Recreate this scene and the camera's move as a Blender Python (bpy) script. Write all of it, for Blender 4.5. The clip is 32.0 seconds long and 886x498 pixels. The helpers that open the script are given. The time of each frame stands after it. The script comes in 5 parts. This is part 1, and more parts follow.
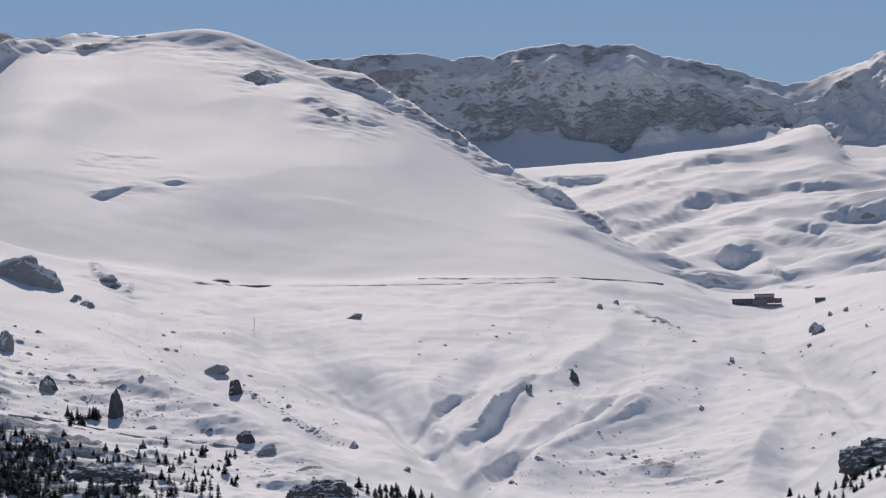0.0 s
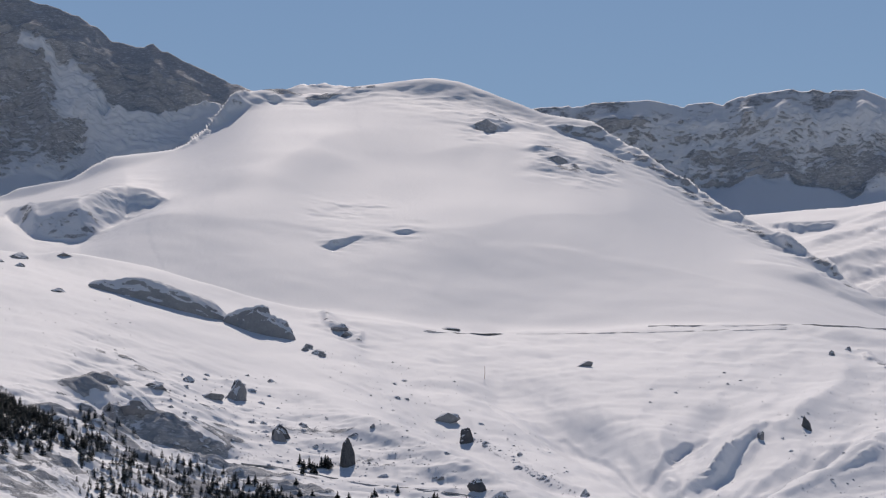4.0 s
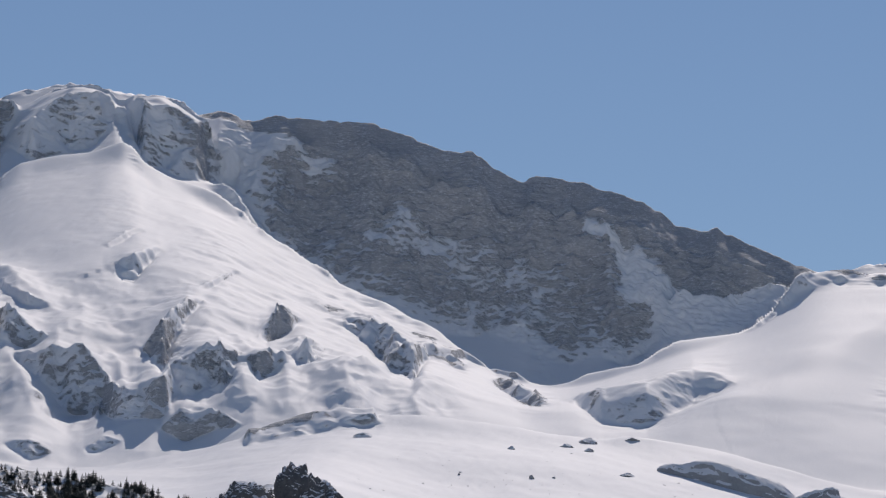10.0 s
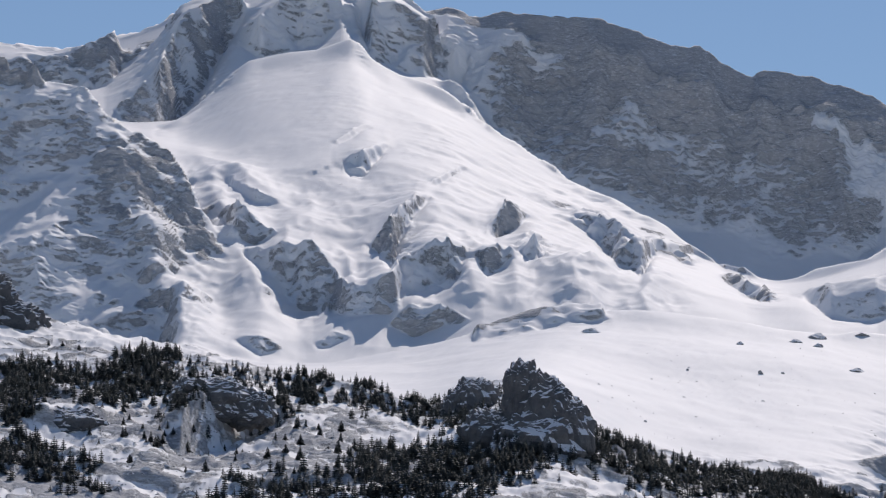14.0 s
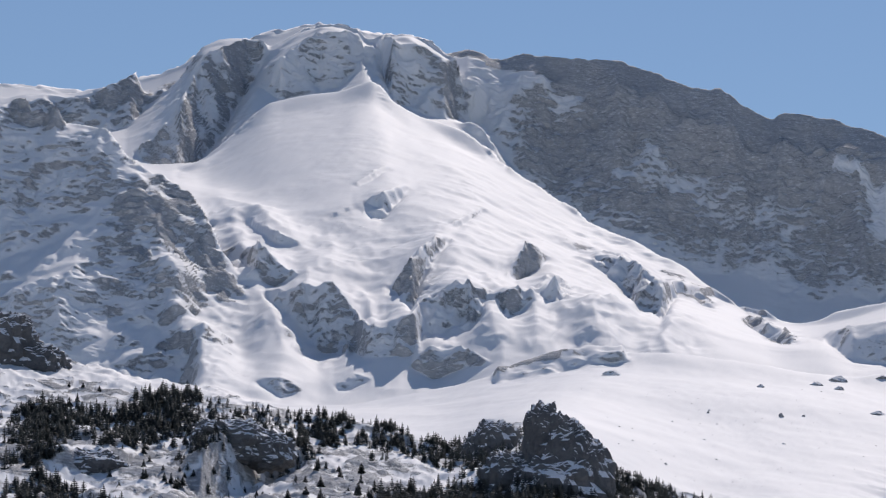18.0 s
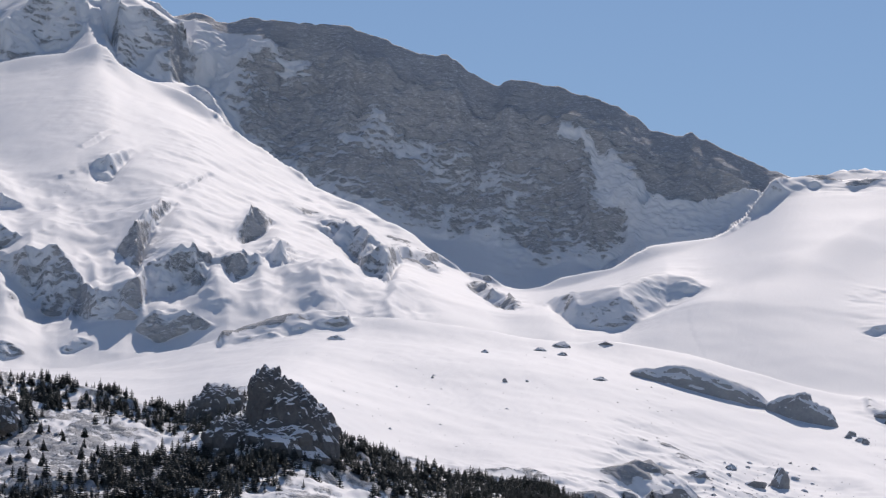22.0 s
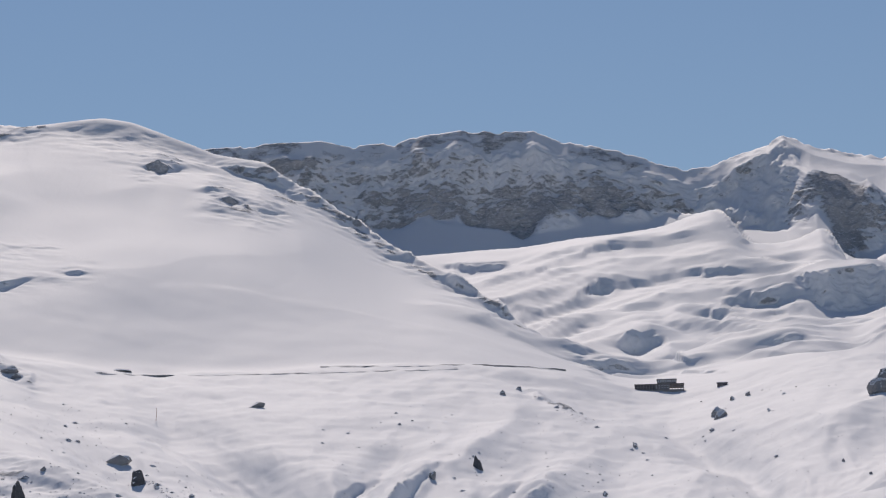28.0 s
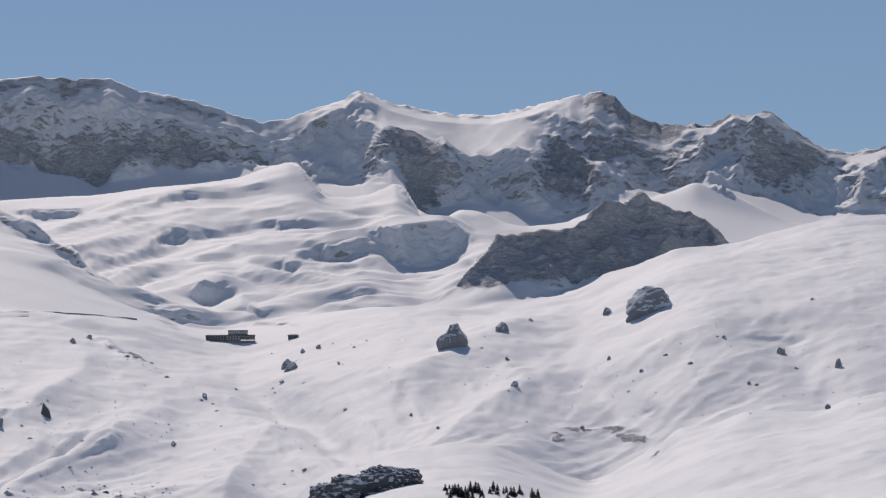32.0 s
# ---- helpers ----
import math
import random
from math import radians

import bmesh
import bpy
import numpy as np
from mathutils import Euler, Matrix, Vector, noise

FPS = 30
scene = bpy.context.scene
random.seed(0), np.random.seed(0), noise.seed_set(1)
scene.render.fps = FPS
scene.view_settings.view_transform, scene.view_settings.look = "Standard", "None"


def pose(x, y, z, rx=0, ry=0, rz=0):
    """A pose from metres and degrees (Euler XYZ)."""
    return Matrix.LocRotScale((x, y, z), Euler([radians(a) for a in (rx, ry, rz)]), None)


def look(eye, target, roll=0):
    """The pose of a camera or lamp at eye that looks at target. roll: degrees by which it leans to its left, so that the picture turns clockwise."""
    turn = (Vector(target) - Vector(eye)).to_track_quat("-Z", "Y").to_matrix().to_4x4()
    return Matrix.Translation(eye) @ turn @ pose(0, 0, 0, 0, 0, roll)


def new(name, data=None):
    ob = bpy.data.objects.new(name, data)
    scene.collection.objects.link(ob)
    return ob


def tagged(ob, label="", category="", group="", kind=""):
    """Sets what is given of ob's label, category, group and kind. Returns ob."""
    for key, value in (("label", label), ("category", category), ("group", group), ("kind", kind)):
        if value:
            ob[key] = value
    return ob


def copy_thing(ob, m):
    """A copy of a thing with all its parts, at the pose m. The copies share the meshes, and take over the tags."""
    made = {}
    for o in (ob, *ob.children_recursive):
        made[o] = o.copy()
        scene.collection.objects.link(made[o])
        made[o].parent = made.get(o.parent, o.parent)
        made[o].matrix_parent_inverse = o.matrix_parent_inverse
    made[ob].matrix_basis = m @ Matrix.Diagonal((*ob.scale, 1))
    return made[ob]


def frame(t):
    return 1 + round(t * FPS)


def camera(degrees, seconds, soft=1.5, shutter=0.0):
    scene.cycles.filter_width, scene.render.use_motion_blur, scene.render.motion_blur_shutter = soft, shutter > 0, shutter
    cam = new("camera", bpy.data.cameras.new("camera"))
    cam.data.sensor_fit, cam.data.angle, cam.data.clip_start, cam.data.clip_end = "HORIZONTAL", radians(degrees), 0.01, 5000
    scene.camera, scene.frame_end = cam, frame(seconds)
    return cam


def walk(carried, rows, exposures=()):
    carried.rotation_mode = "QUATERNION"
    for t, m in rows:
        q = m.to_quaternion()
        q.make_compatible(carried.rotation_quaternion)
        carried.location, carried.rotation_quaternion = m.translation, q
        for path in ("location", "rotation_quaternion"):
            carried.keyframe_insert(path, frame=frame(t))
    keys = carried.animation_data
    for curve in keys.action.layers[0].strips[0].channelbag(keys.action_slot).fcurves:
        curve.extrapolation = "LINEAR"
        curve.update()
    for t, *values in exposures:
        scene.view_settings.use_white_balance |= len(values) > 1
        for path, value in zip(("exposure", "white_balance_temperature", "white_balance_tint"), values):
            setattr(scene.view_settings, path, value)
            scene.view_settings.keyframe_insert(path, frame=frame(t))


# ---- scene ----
# ---------------------------------------------------------------- camera: a long lens that pans from one spot in the valley
EYE = 1.6
cam = camera(15.0, 32.0, 1.2)
PAN = [
    (0, 0.002, 8.001, 0.540),
    (0.5, 0.550, 7.979, 0.528),
    (1, 1.154, 7.984, 0.486),
    (1.5, 1.865, 8.037, 0.576),
    (2, 2.586, 8.131, 0.667),
    (2.5, 3.172, 8.240, 0.551),
    (4.5, 4.107, 9.209, 0.253),
    (5, 4.495, 9.659, 0.211),
    (5.5, 5.408, 10.109, 0.290),
    (6, 6.478, 10.499, 0.182),
    (6.5, 7.479, 10.797, 0.069),
    (7, 8.324, 10.994, 0.060),
    (7.5, 9.113, 11.166, 0.149),
    (8, 9.956, 11.362, 0.231),
    (8.5, 10.797, 11.558, 0.230),
    (9, 11.630, 11.744, 0.104),
    (9.5, 12.521, 11.900, -0.077),
    (10, 13.576, 11.964, -0.353),
    (10.5, 14.574, 11.901, -0.574),
    (11, 15.331, 11.668, -0.683),
    (11.5, 15.703, 11.389, -0.705),
    (12, 15.846, 11.204, -0.789),
    (12.5, 16.096, 11.102, -0.824),
    (13, 16.578, 10.857, -0.874),
    (13.5, 17.105, 10.458, -0.881),
    (14, 17.423, 10.147, -0.874),
    (14.5, 17.434, 10.021, -0.850),
    (16.5, 17.344, 10.653, -0.942),
    (17, 17.488, 10.727, -0.992),
    (17.5, 17.629, 10.807, -1.052),
    (18, 17.752, 10.859, -1.017),
    (18.5, 17.842, 10.860, -0.987),
    (19, 17.930, 10.826, -0.912),
    (19.5, 18.060, 10.799, -0.838),
    (20, 18.128, 10.752, -0.701),
    (20.5, 17.573, 10.544, -0.745),
    (21, 16.109, 10.247, -0.813),
    (21.5, 14.498, 10.136, -0.764),
    (22, 13.086, 10.320, -0.585),
    (22.5, 11.829, 10.541, -0.436),
    (23, 10.378, 10.589, -0.297),
    (23.5, 9.054, 10.471, -0.208),
    (24, 7.963, 10.260, -0.088),
    (24.5, 6.792, 10.086, 0.291),
    (25, 5.594, 9.971, 0.581),
    (25.5, 4.399, 9.843, 0.790),
    (27.5, -0.532, 9.468, 1.122),
    (28, -1.575, 9.467, 1.272),
    (28.5, -2.691, 9.423, 1.292),
    (29, -3.748, 9.272, 1.259),
    (29.5, -4.615, 9.076, 1.207),
    (30, -5.411, 8.912, 1.165),
    (30.5, -6.290, 8.803, 1.123),
    (31, -7.259, 8.705, 1.036),
    (31.5, -8.180, 8.602, 0.937),
    (32, -8.959, 8.492, 0.958),
]
EXPOSURES = [(0.0, -0.85, 6850, 17), (8.5, -0.85, 6800, 17), (11.0, -0.65, 6620, 16), (20.5, -0.5, 6620, 16), (22.8, -0.54, 6800, 17), (24.2, -0.72, 6830, 17), (27.5, -0.82, 6830, 17), (32.0, -0.82, 6830, 17)]
walk(cam, [(t, pose(0, 0.6, EYE, 90 + pitch, lean, yaw)) for t, yaw, pitch, lean in PAN], EXPOSURES)

# ---------------------------------------------------------------- light: sun high behind the mountains, clear sky
SUN_U, SUN_EL = -3.0, 41.0
sky = bpy.data.worlds.new("sky")
scene.world = sky
sky.use_nodes = True
tex = sky.node_tree.nodes.new("ShaderNodeTexSky")
tex.sky_type, tex.sun_disc = "NISHITA", False
tex.sun_elevation, tex.sun_rotation = radians(SUN_EL), radians(SUN_U)
tex.altitude, tex.air_density, tex.dust_density, tex.ozone_density = 1500, 1.35, 0.03, 5.0
back = sky.node_tree.nodes["Background"]
back.inputs["Strength"].default_value = 0.1
sky.node_tree.links.new(tex.outputs["Color"], back.inputs["Color"])
sun = new("sun", bpy.data.lights.new("sun", "SUN"))
sun.data.energy, sun.data.angle, sun.data.color = 4.9, radians(0.6), (1.0, 0.94, 0.86)
su, se = radians(SUN_U), radians(SUN_EL)
sun.matrix_world = look((math.sin(su) * math.cos(se) * 100, math.cos(su) * math.cos(se) * 100, math.sin(se) * 100), (0, 0, 0))


# ---------------------------------------------------------------- materials
class Nodes:
    def __init__(self, name):
        self.mat = bpy.data.materials.new(name)
        self.mat.use_nodes = True
        self.tree = self.mat.node_tree
        self.bsdf = self.tree.nodes["Principled BSDF"]
        self.pos = self.add("ShaderNodeNewGeometry")

    def add(self, kind, **props):
        n = self.tree.nodes.new(kind)
        for key, value in props.items():
            if key == "operation":
                n.operation = value
            elif key == "data_type":
                n.data_type = value
        return n

    def put(self, socket, value):
        if isinstance(value, bpy.types.NodeSocket):
            self.tree.links.new(value, socket)
        else:
            socket.default_value = value

    def math(self, op, a, b=0.0, clamp=False):
        n = self.add("ShaderNodeMath", operation=op)
        n.use_clamp = clamp
        self.put(n.inputs[0], a)
        self.put(n.inputs[1], b)
        return n.outputs[0]

    def noise(self, scale, detail=6.0, rough=0.55, warp=0.0, stretch=None):
        n = self.add("ShaderNodeTexNoise")
        n.inputs["Scale"].default_value = scale
        n.inputs["Detail"].default_value = detail
        n.inputs["Roughness"].default_value = rough
        n.inputs["Distortion"].default_value = warp
        vec = self.pos.outputs["Position"]
        if stretch:
            m = self.add("ShaderNodeMapping")
            self.put(m.inputs["Vector"], vec)
            m.inputs["Scale"].default_value = stretch
            vec = m.outputs["Vector"]
        self.put(n.inputs["Vector"], vec)
        return n.outputs["Fac"]

    def ramp(self, fac, stops):
        n = self.add("ShaderNodeValToRGB")
        e = n.color_ramp.elements
        while len(e) < len(stops):
            e.new(0.5)
        for k, (at, col) in zip(e, stops):
            k.position, k.color = at, (*col, 1)
        self.put(n.inputs["Fac"], fac)
        return n.outputs["Color"]

    def mix(self, fac, a, b):
        n = self.add("ShaderNodeMix", data_type="RGBA")
        self.put(n.inputs[0], fac)
        self.put(n.inputs[6], a)
        self.put(n.inputs[7], b)
        return n.outputs[2]

    def steps(self, value, lo, hi):
        n = self.add("ShaderNodeMapRange")
        n.interpolation_type = "SMOOTHSTEP"
        self.put(n.inputs["Value"], value)
        self.put(n.inputs["From Min"], lo)
        self.put(n.inputs["From Max"], hi)
        return n.outputs["Result"]

    def up(self):
        s = self.add("ShaderNodeSeparateXYZ")
        self.put(s.inputs[0], self.pos.outputs["Normal"])
        return s.outputs["Z"]

    def bump(self, height, distance, strength=0.6, under=None):
        b = self.add("ShaderNodeBump")
        b.inputs["Strength"].default_value = strength
        b.inputs["Distance"].default_value = distance
        self.put(b.inputs["Height"], height)
        if under:
            self.put(b.inputs["Normal"], under)
        return b.outputs["Normal"]

    def attribute(self, name):
        a = self.add("ShaderNodeAttribute")
        a.attribute_name = name
        return a.outputs["Fac"]

    def finish(self, colour, rough, normal=None, gloss=0.3):
        self.put(self.bsdf.inputs["Base Color"], colour)
        self.put(self.bsdf.inputs["Roughness"], rough)
        self.bsdf.inputs["Specular IOR Level"].default_value = gloss
        if normal:
            self.put(self.bsdf.inputs["Normal"], normal)
        return self.mat


SNOW = (0.86, 0.87, 0.89, 1)


def rock_colour(m, fine, lo=(0.375, 0.387, 0.41), hi=(0.53, 0.54, 0.555)):
    strata = m.noise(0.011, 9, 0.7, 0.8, (1, 1, 2.6))
    grain = m.noise(fine, 8, 0.7)
    return m.ramp(m.math("ADD", m.math("MULTIPLY", strata, 0.6), m.math("MULTIPLY", grain, 0.4)), [(0.34, lo), (0.66, hi)])


def ground_material():
    m = Nodes("snow_over_rock")
    share = m.attribute("rock")
    patch = m.noise(0.012, 10, 0.68, 0.4)
    small = m.noise(0.065, 8, 0.66, 0.5, (1, 1, 2.5))
    lean = m.math("SUBTRACT", 0.80, m.up())
    f = m.math("ADD", share, m.math("MULTIPLY", m.math("SUBTRACT", patch, 0.5), 1.1))
    f = m.math("ADD", f, m.math("MULTIPLY", m.math("SUBTRACT", small, 0.5), 0.75))
    grit = m.noise(0.34, 6, 0.7, 0.3, (1, 1, 2.0))
    f = m.math("ADD", f, m.math("MULTIPLY", m.math("SUBTRACT", grit, 0.5), 0.35))
    f = m.math("ADD", f, m.math("MULTIPLY", lean, 0.42))
    bare = m.steps(f, 0.47, 0.66)
    tint = m.mix(m.noise(0.004, 4), (0.835, 0.857, 0.888, 1), (0.872, 0.884, 0.897, 1))
    colour = m.mix(bare, tint, rock_colour(m, 0.25))
    # snow dusting, laid on thicker to lift the dark walls in place of haze
    dust_haze = m.math("MULTIPLY", m.steps(m.noise(0.16, 9, 0.72, 0.3, (1, 1, 3.2)), 0.49, 0.64), m.steps(patch, 0.25, 0.6))
    colour = m.mix(m.math("MULTIPLY", dust_haze, 0.7), colour, tint)
    ripple = m.noise(0.12, 6, 0.6, 0.5, (1.5, 0.45, 0.8))
    drift = m.noise(0.03, 5, 0.55, 0.8, (1.2, 0.45, 0.8))
    n = m.bump(drift, 1.4, 0.35)
    n = m.bump(ripple, 0.45, 0.35, n)
    n = m.bump(m.math("MULTIPLY", small, bare), 5.0, 0.8, n)
    return m.finish(colour, m.math("ADD", 0.72, m.math("MULTIPLY", bare, 0.2)), n, 0.11)


def stone_material(name, lo, hi, snow=0.62):
    m = Nodes(name)
    cover = m.math("ADD", m.up(), m.math("MULTIPLY", m.math("SUBTRACT", m.noise(0.35, 7, 0.65), 0.5), 0.9))
    white = m.steps(cover, snow, snow + 0.1)
    colour = m.mix(white, rock_colour(m, 0.5, lo, hi), SNOW)
    return m.finish(colour, 0.85, m.bump(m.noise(0.6, 8, 0.7), 1.2, 0.8))


GROUND = ground_material()
STONE = stone_material("grey_rock", (0.22, 0.226, 0.24), (0.42, 0.415, 0.41), 0.36)
DARK_STONE = stone_material("dark_rock", (0.065, 0.07, 0.078), (0.19, 0.19, 0.19), 0.46)
SMOOTH_STONE = stone_material("snow_streaked_rock", (0.27, 0.28, 0.3), (0.46, 0.46, 0.46), 0.3)


# ---------------------------------------------------------------- terrain: crest lines as bearing and rise in degrees, seen from the valley
FOREST_RIDGE_WEST = [
    (-25.66, 8.71), (-25.08, 8.69), (-24.41, 8.66), (-23.73, 8.59), (-22.95, 8.37), (-22.47, 8.29), (-21.79, 8.26), (-21.3, 8.16),
    (-20.81, 7.99), (-20.23, 7.81), (-19.45, 7.81), (-18.87, 7.76), (-18.28, 7.47), (-17.41, 7.48), (-17.12, 7.73), (-16.64,
    7.92), (-16.25, 7.98), (-15.96, 8.03), (-15.48, 7.84), (-15.09, 7.51), (-14.94, 7.27), (-14.51, 7.05), (-14.07, 6.83),
    (-13.04, 6.45), (-12.08, 6.35), (-11.7, 6.32)
]
FOREST_RIDGE_EAST = [
    (-11.21, 6.18), (-7.47, 4.58), (-5.57, 4.39), (-2.69, 4), (-0.77, 3.87), (0.09, 3.74), (1.15, 3.75), (2.11, 3.74), (4.03,
    3.72), (5.93, 3.61), (6.78, 4.48), (7.27, 4.76), (8.14, 4.98), (8.81, 5.02), (9.87, 5.06), (10.64, 4.72), (11.49, 4.34),
    (11.69, 4.37), (12.37, 4.83), (13.05, 5.25), (13.63, 5.28), (14.21, 5.51), (15.36, 5.51), (15.94, 5.75), (16.59, 5.92)
]
FOREST_RIDGE = FOREST_RIDGE_WEST + FOREST_RIDGE_EAST
BENCH_WEST = [
    (-25.65, 8.62), (-24.41, 8.71), (-23.25, 8.6), (-22.27, 8.34), (-20.81, 8.17), (-19.46, 8.22), (-18.3, 8.43), (-17.04, 8.67),
    (-16.07, 8.85), (-15.29, 8.98), (-14.61, 9.02), (-13.64, 9.01), (-12.67, 8.93), (-11.71, 8.79), (-10.74, 8.7), (-10.49, 8.77),
    (-9.52, 8.62), (-8.94, 8.52), (-8.07, 8.27), (-7.3, 8.07), (-7.07, 8.01), (-6.34, 7.82), (-5.33, 7.67), (-4.36, 7.54), (-3.78,
    7.46)
]
BENCH_EAST = [
    (-3.11, 7.36), (-2.68, 7.41), (-1.52, 7.42), (-0.46, 7.48), (1.19, 7.52), (2.16, 7.49), (3.13, 7.39), (3.71, 7.31), (4.57,
    7.11), (5.05, 6.95), (5.86, 6.92), (6.52, 7.09), (7.3, 7.31), (8.27, 7.43), (9.05, 7.46), (10.21, 7.47), (11.28, 7.69),
    (11.77, 7.9), (12.46, 8.16), (13.04, 8.4), (13.53, 8.4), (14.11, 8.43), (15.08, 8.66), (15.85, 8.78), (16.7, 8.8)
]
BENCH = BENCH_WEST + BENCH_EAST
CRAG_WEST = [
    (-25.83, 12.91), (-25.25, 12.88), (-24.56, 12.82), (-24.12, 12.69), (-23.77, 12.51), (-23.52, 12.19), (-23.22, 12.01),
    (-22.87, 11.83), (-22.37, 11.6), (-21.87, 11.09), (-21.57, 10.71), (-21.16, 10.29), (-20.85, 9.63), (-20.65, 9.05), (-19.48,
    8.89), (-16.57, 9.33), (-13.64, 9.36), (-12.19, 9.27), (-11.17, 9.25), (-10.09, 9.34), (-8.54, 9.23), (-7.51, 8.68), (-4.62,
    8.22)
]
CRAG_EAST = [
    (0.23, 8.01), (3.14, 7.68), (4.39, 7.28), (4.69, 7.01), (5.84, 7.1), (7.3, 7.47), (8.66, 7.55), (8.95, 7.49), (9.54, 8.01),
    (9.74, 8.34), (10.04, 8.72), (10.82, 8.78), (11.31, 8.82), (11.8, 9.12), (12.29, 9.28), (12.68, 9.29), (13.06, 9.09), (13.45,
    8.93), (13.73, 8.73), (14.01, 8.44), (15.08, 8.55), (16.7, 8.73)
]
CRAG = CRAG_WEST + CRAG_EAST
DOME_WEST = [
    (-24.44, 12.27), (-23.08, 12.14), (-22.21, 12.22), (-21.54, 12.77), (-21.06, 13.26), (-20.38, 13.43), (-19.79, 13.49), (-19.2,
    13.72), (-18.9, 13.37), (-18.4, 13.09), (-17.71, 12.92), (-17.21, 12.54), (-16.9, 12.21), (-16.31, 11.83), (-15.71, 11.46),
    (-15.42, 11.22), (-14.63, 10.94), (-14.24, 10.7), (-13.65, 10.44), (-13.26, 10.08), (-12.87, 9.8), (-12.19, 9.61), (-11.85,
    9.49), (-11.46, 9.56), (-11.16, 9.75), (-10.48, 9.81), (-10.09, 9.97), (-9.7, 10.25), (-9.21, 10.32), (-8.38, 10.37), (-8.03,
    10.62), (-7.68, 11.05), (-7.53, 11.38)
]
DOME_EAST = [
    (-7.09, 11.47), (-6.68, 11.52), (-6.09, 11.37), (-5.5, 11.56), (-4.91, 11.61), (-4.53, 11.65), (-4.04, 11.7), (-3.55, 11.62),
    (-3.06, 11.43), (-2.48, 11.19), (-2.09, 11.02), (-1.31, 10.9), (-0.72, 10.52), (-0.14, 10.13), (0.54, 9.64), (0.93, 9.37),
    (1.51, 9.1), (2.09, 8.85), (2.57, 8.46), (3.14, 8.02), (3.43, 7.82), (4.01, 7.62), (4.34, 7.47), (4.56, 7.16), (5.35, 7.21),
    (6.22, 7.52), (7.3, 7.66), (9.05, 7.92), (10.22, 8.19), (12.17, 8.53), (14.11, 8.38), (16.69, 8.59)
]
DOME = DOME_WEST + DOME_EAST
BASIN_WEST = [
    (-24.45, 12.42), (-22.21, 12.36), (-21.07, 13.41), (-20.38, 13.57), (-19.79, 13.64), (-19.21, 13.94), (-18.4, 13.19), (-17.71,
    12.92), (-17.35, 12.76), (-16.75, 11.91), (-15.37, 10.87), (-13.41, 10.02), (-11.94, 9.35), (-10.48, 9.63), (-9.5, 10.11),
    (-8.53, 10.19), (-7.54, 11.19), (-6.68, 11.37), (-4.91, 11.41), (-4.53, 11.38), (-3.55, 11.34), (-2.48, 10.91), (-1.31,
    10.62), (-0.14, 9.84), (0.73, 9.35), (1.22, 9.34)
]
BASIN_EAST = [
    (2, 9.37), (3.07, 9.43), (4.04, 9.57), (5.01, 9.64), (5.6, 9.72), (5.99, 9.87), (6.47, 10), (6.79, 9.88), (7.03, 9.38), (7.52,
    9.36), (7.91, 9.43), (8.35, 9.65), (8.87, 8.74), (9.37, 9.15), (9.76, 9.09), (10.14, 8.87), (10.53, 8.78), (11.21, 8.84),
    (12.58, 9.2), (13.17, 9.37), (13.46, 9.51), (14.04, 9.3), (14.51, 9.04), (15.08, 8.74), (16.69, 8.68)
]
BASIN = BASIN_WEST + BASIN_EAST
CLIFF_FOOT_WEST = [
    (-24.46, 12.61), (-22.22, 12.55), (-21.08, 13.74), (-20.39, 13.76), (-19.8, 13.83), (-19.21, 14.01), (-18.4, 13.29), (-17.71,
    13.11), (-17.35, 12.86), (-16.75, 12.2), (-15.37, 11.26), (-14.19, 10.83), (-13.41, 10.58), (-12.43, 10.48), (-11.94, 10.46),
    (-11.46, 10.1), (-10.87, 10.19), (-10.48, 9.9), (-10.09, 10.21), (-9.89, 10.59), (-9.49, 10.92), (-8.61, 11.01), (-7.73,
    11.34), (-7.04, 11.44), (-6.68, 11.42), (-4.91, 11.46), (-4.53, 11.43), (-3.55, 11.39)
]
CLIFF_FOOT_EAST = [
    (-2.48, 11), (-1.31, 10.71), (-0.14, 9.94), (0.25, 9.72), (0.74, 9.83), (1.23, 9.97), (2.2, 9.96), (2.78, 9.9), (3.17, 9.68),
    (3.66, 9.83), (4.34, 9.87), (5.12, 9.87), (5.89, 10), (6.38, 10.08), (6.94, 9.68), (7.72, 9.67), (8.21, 9.86), (8.5, 9.57),
    (8.87, 8.89), (9.56, 9.26), (10.24, 9.2), (11.21, 8.94), (12.2, 9.35), (13.17, 9.45), (13.66, 9.53), (14.62, 9.33), (15.57,
    8.96), (16.7, 8.87)
]
CLIFF_FOOT = CLIFF_FOOT_WEST + CLIFF_FOOT_EAST
SKYLINE_WEST = [
    (-25.85, 13.45), (-25.37, 13.45), (-24.88, 13.4), (-24.24, 13.34), (-23.9, 13.42), (-22.93, 13.74), (-21.96, 14.16), (-21.08,
    14.47), (-20.54, 14.61), (-20.19, 14.68), (-19.6, 14.58), (-18.8, 14.47), (-18.2, 14.39), (-17.95, 14.15), (-17.56, 14.25),
    (-17.01, 14.09), (-16.62, 14.19), (-16.02, 14.15), (-14.93, 14.11), (-14.24, 13.89), (-13.65, 13.63), (-13.16, 13.65),
    (-12.67, 13.31), (-12.33, 13.12), (-12.04, 13.22), (-11.15, 13.1), (-10.46, 12.86), (-9.87, 12.61), (-9.63, 12.37), (-9.14,
    12.24), (-8.89, 12.31), (-8.31, 12), (-7.72, 11.77), (-7.09, 11.52), (-6.75, 11.53), (-6.36, 11.65), (-5.7, 11.66), (-5.11,
    11.55)
]
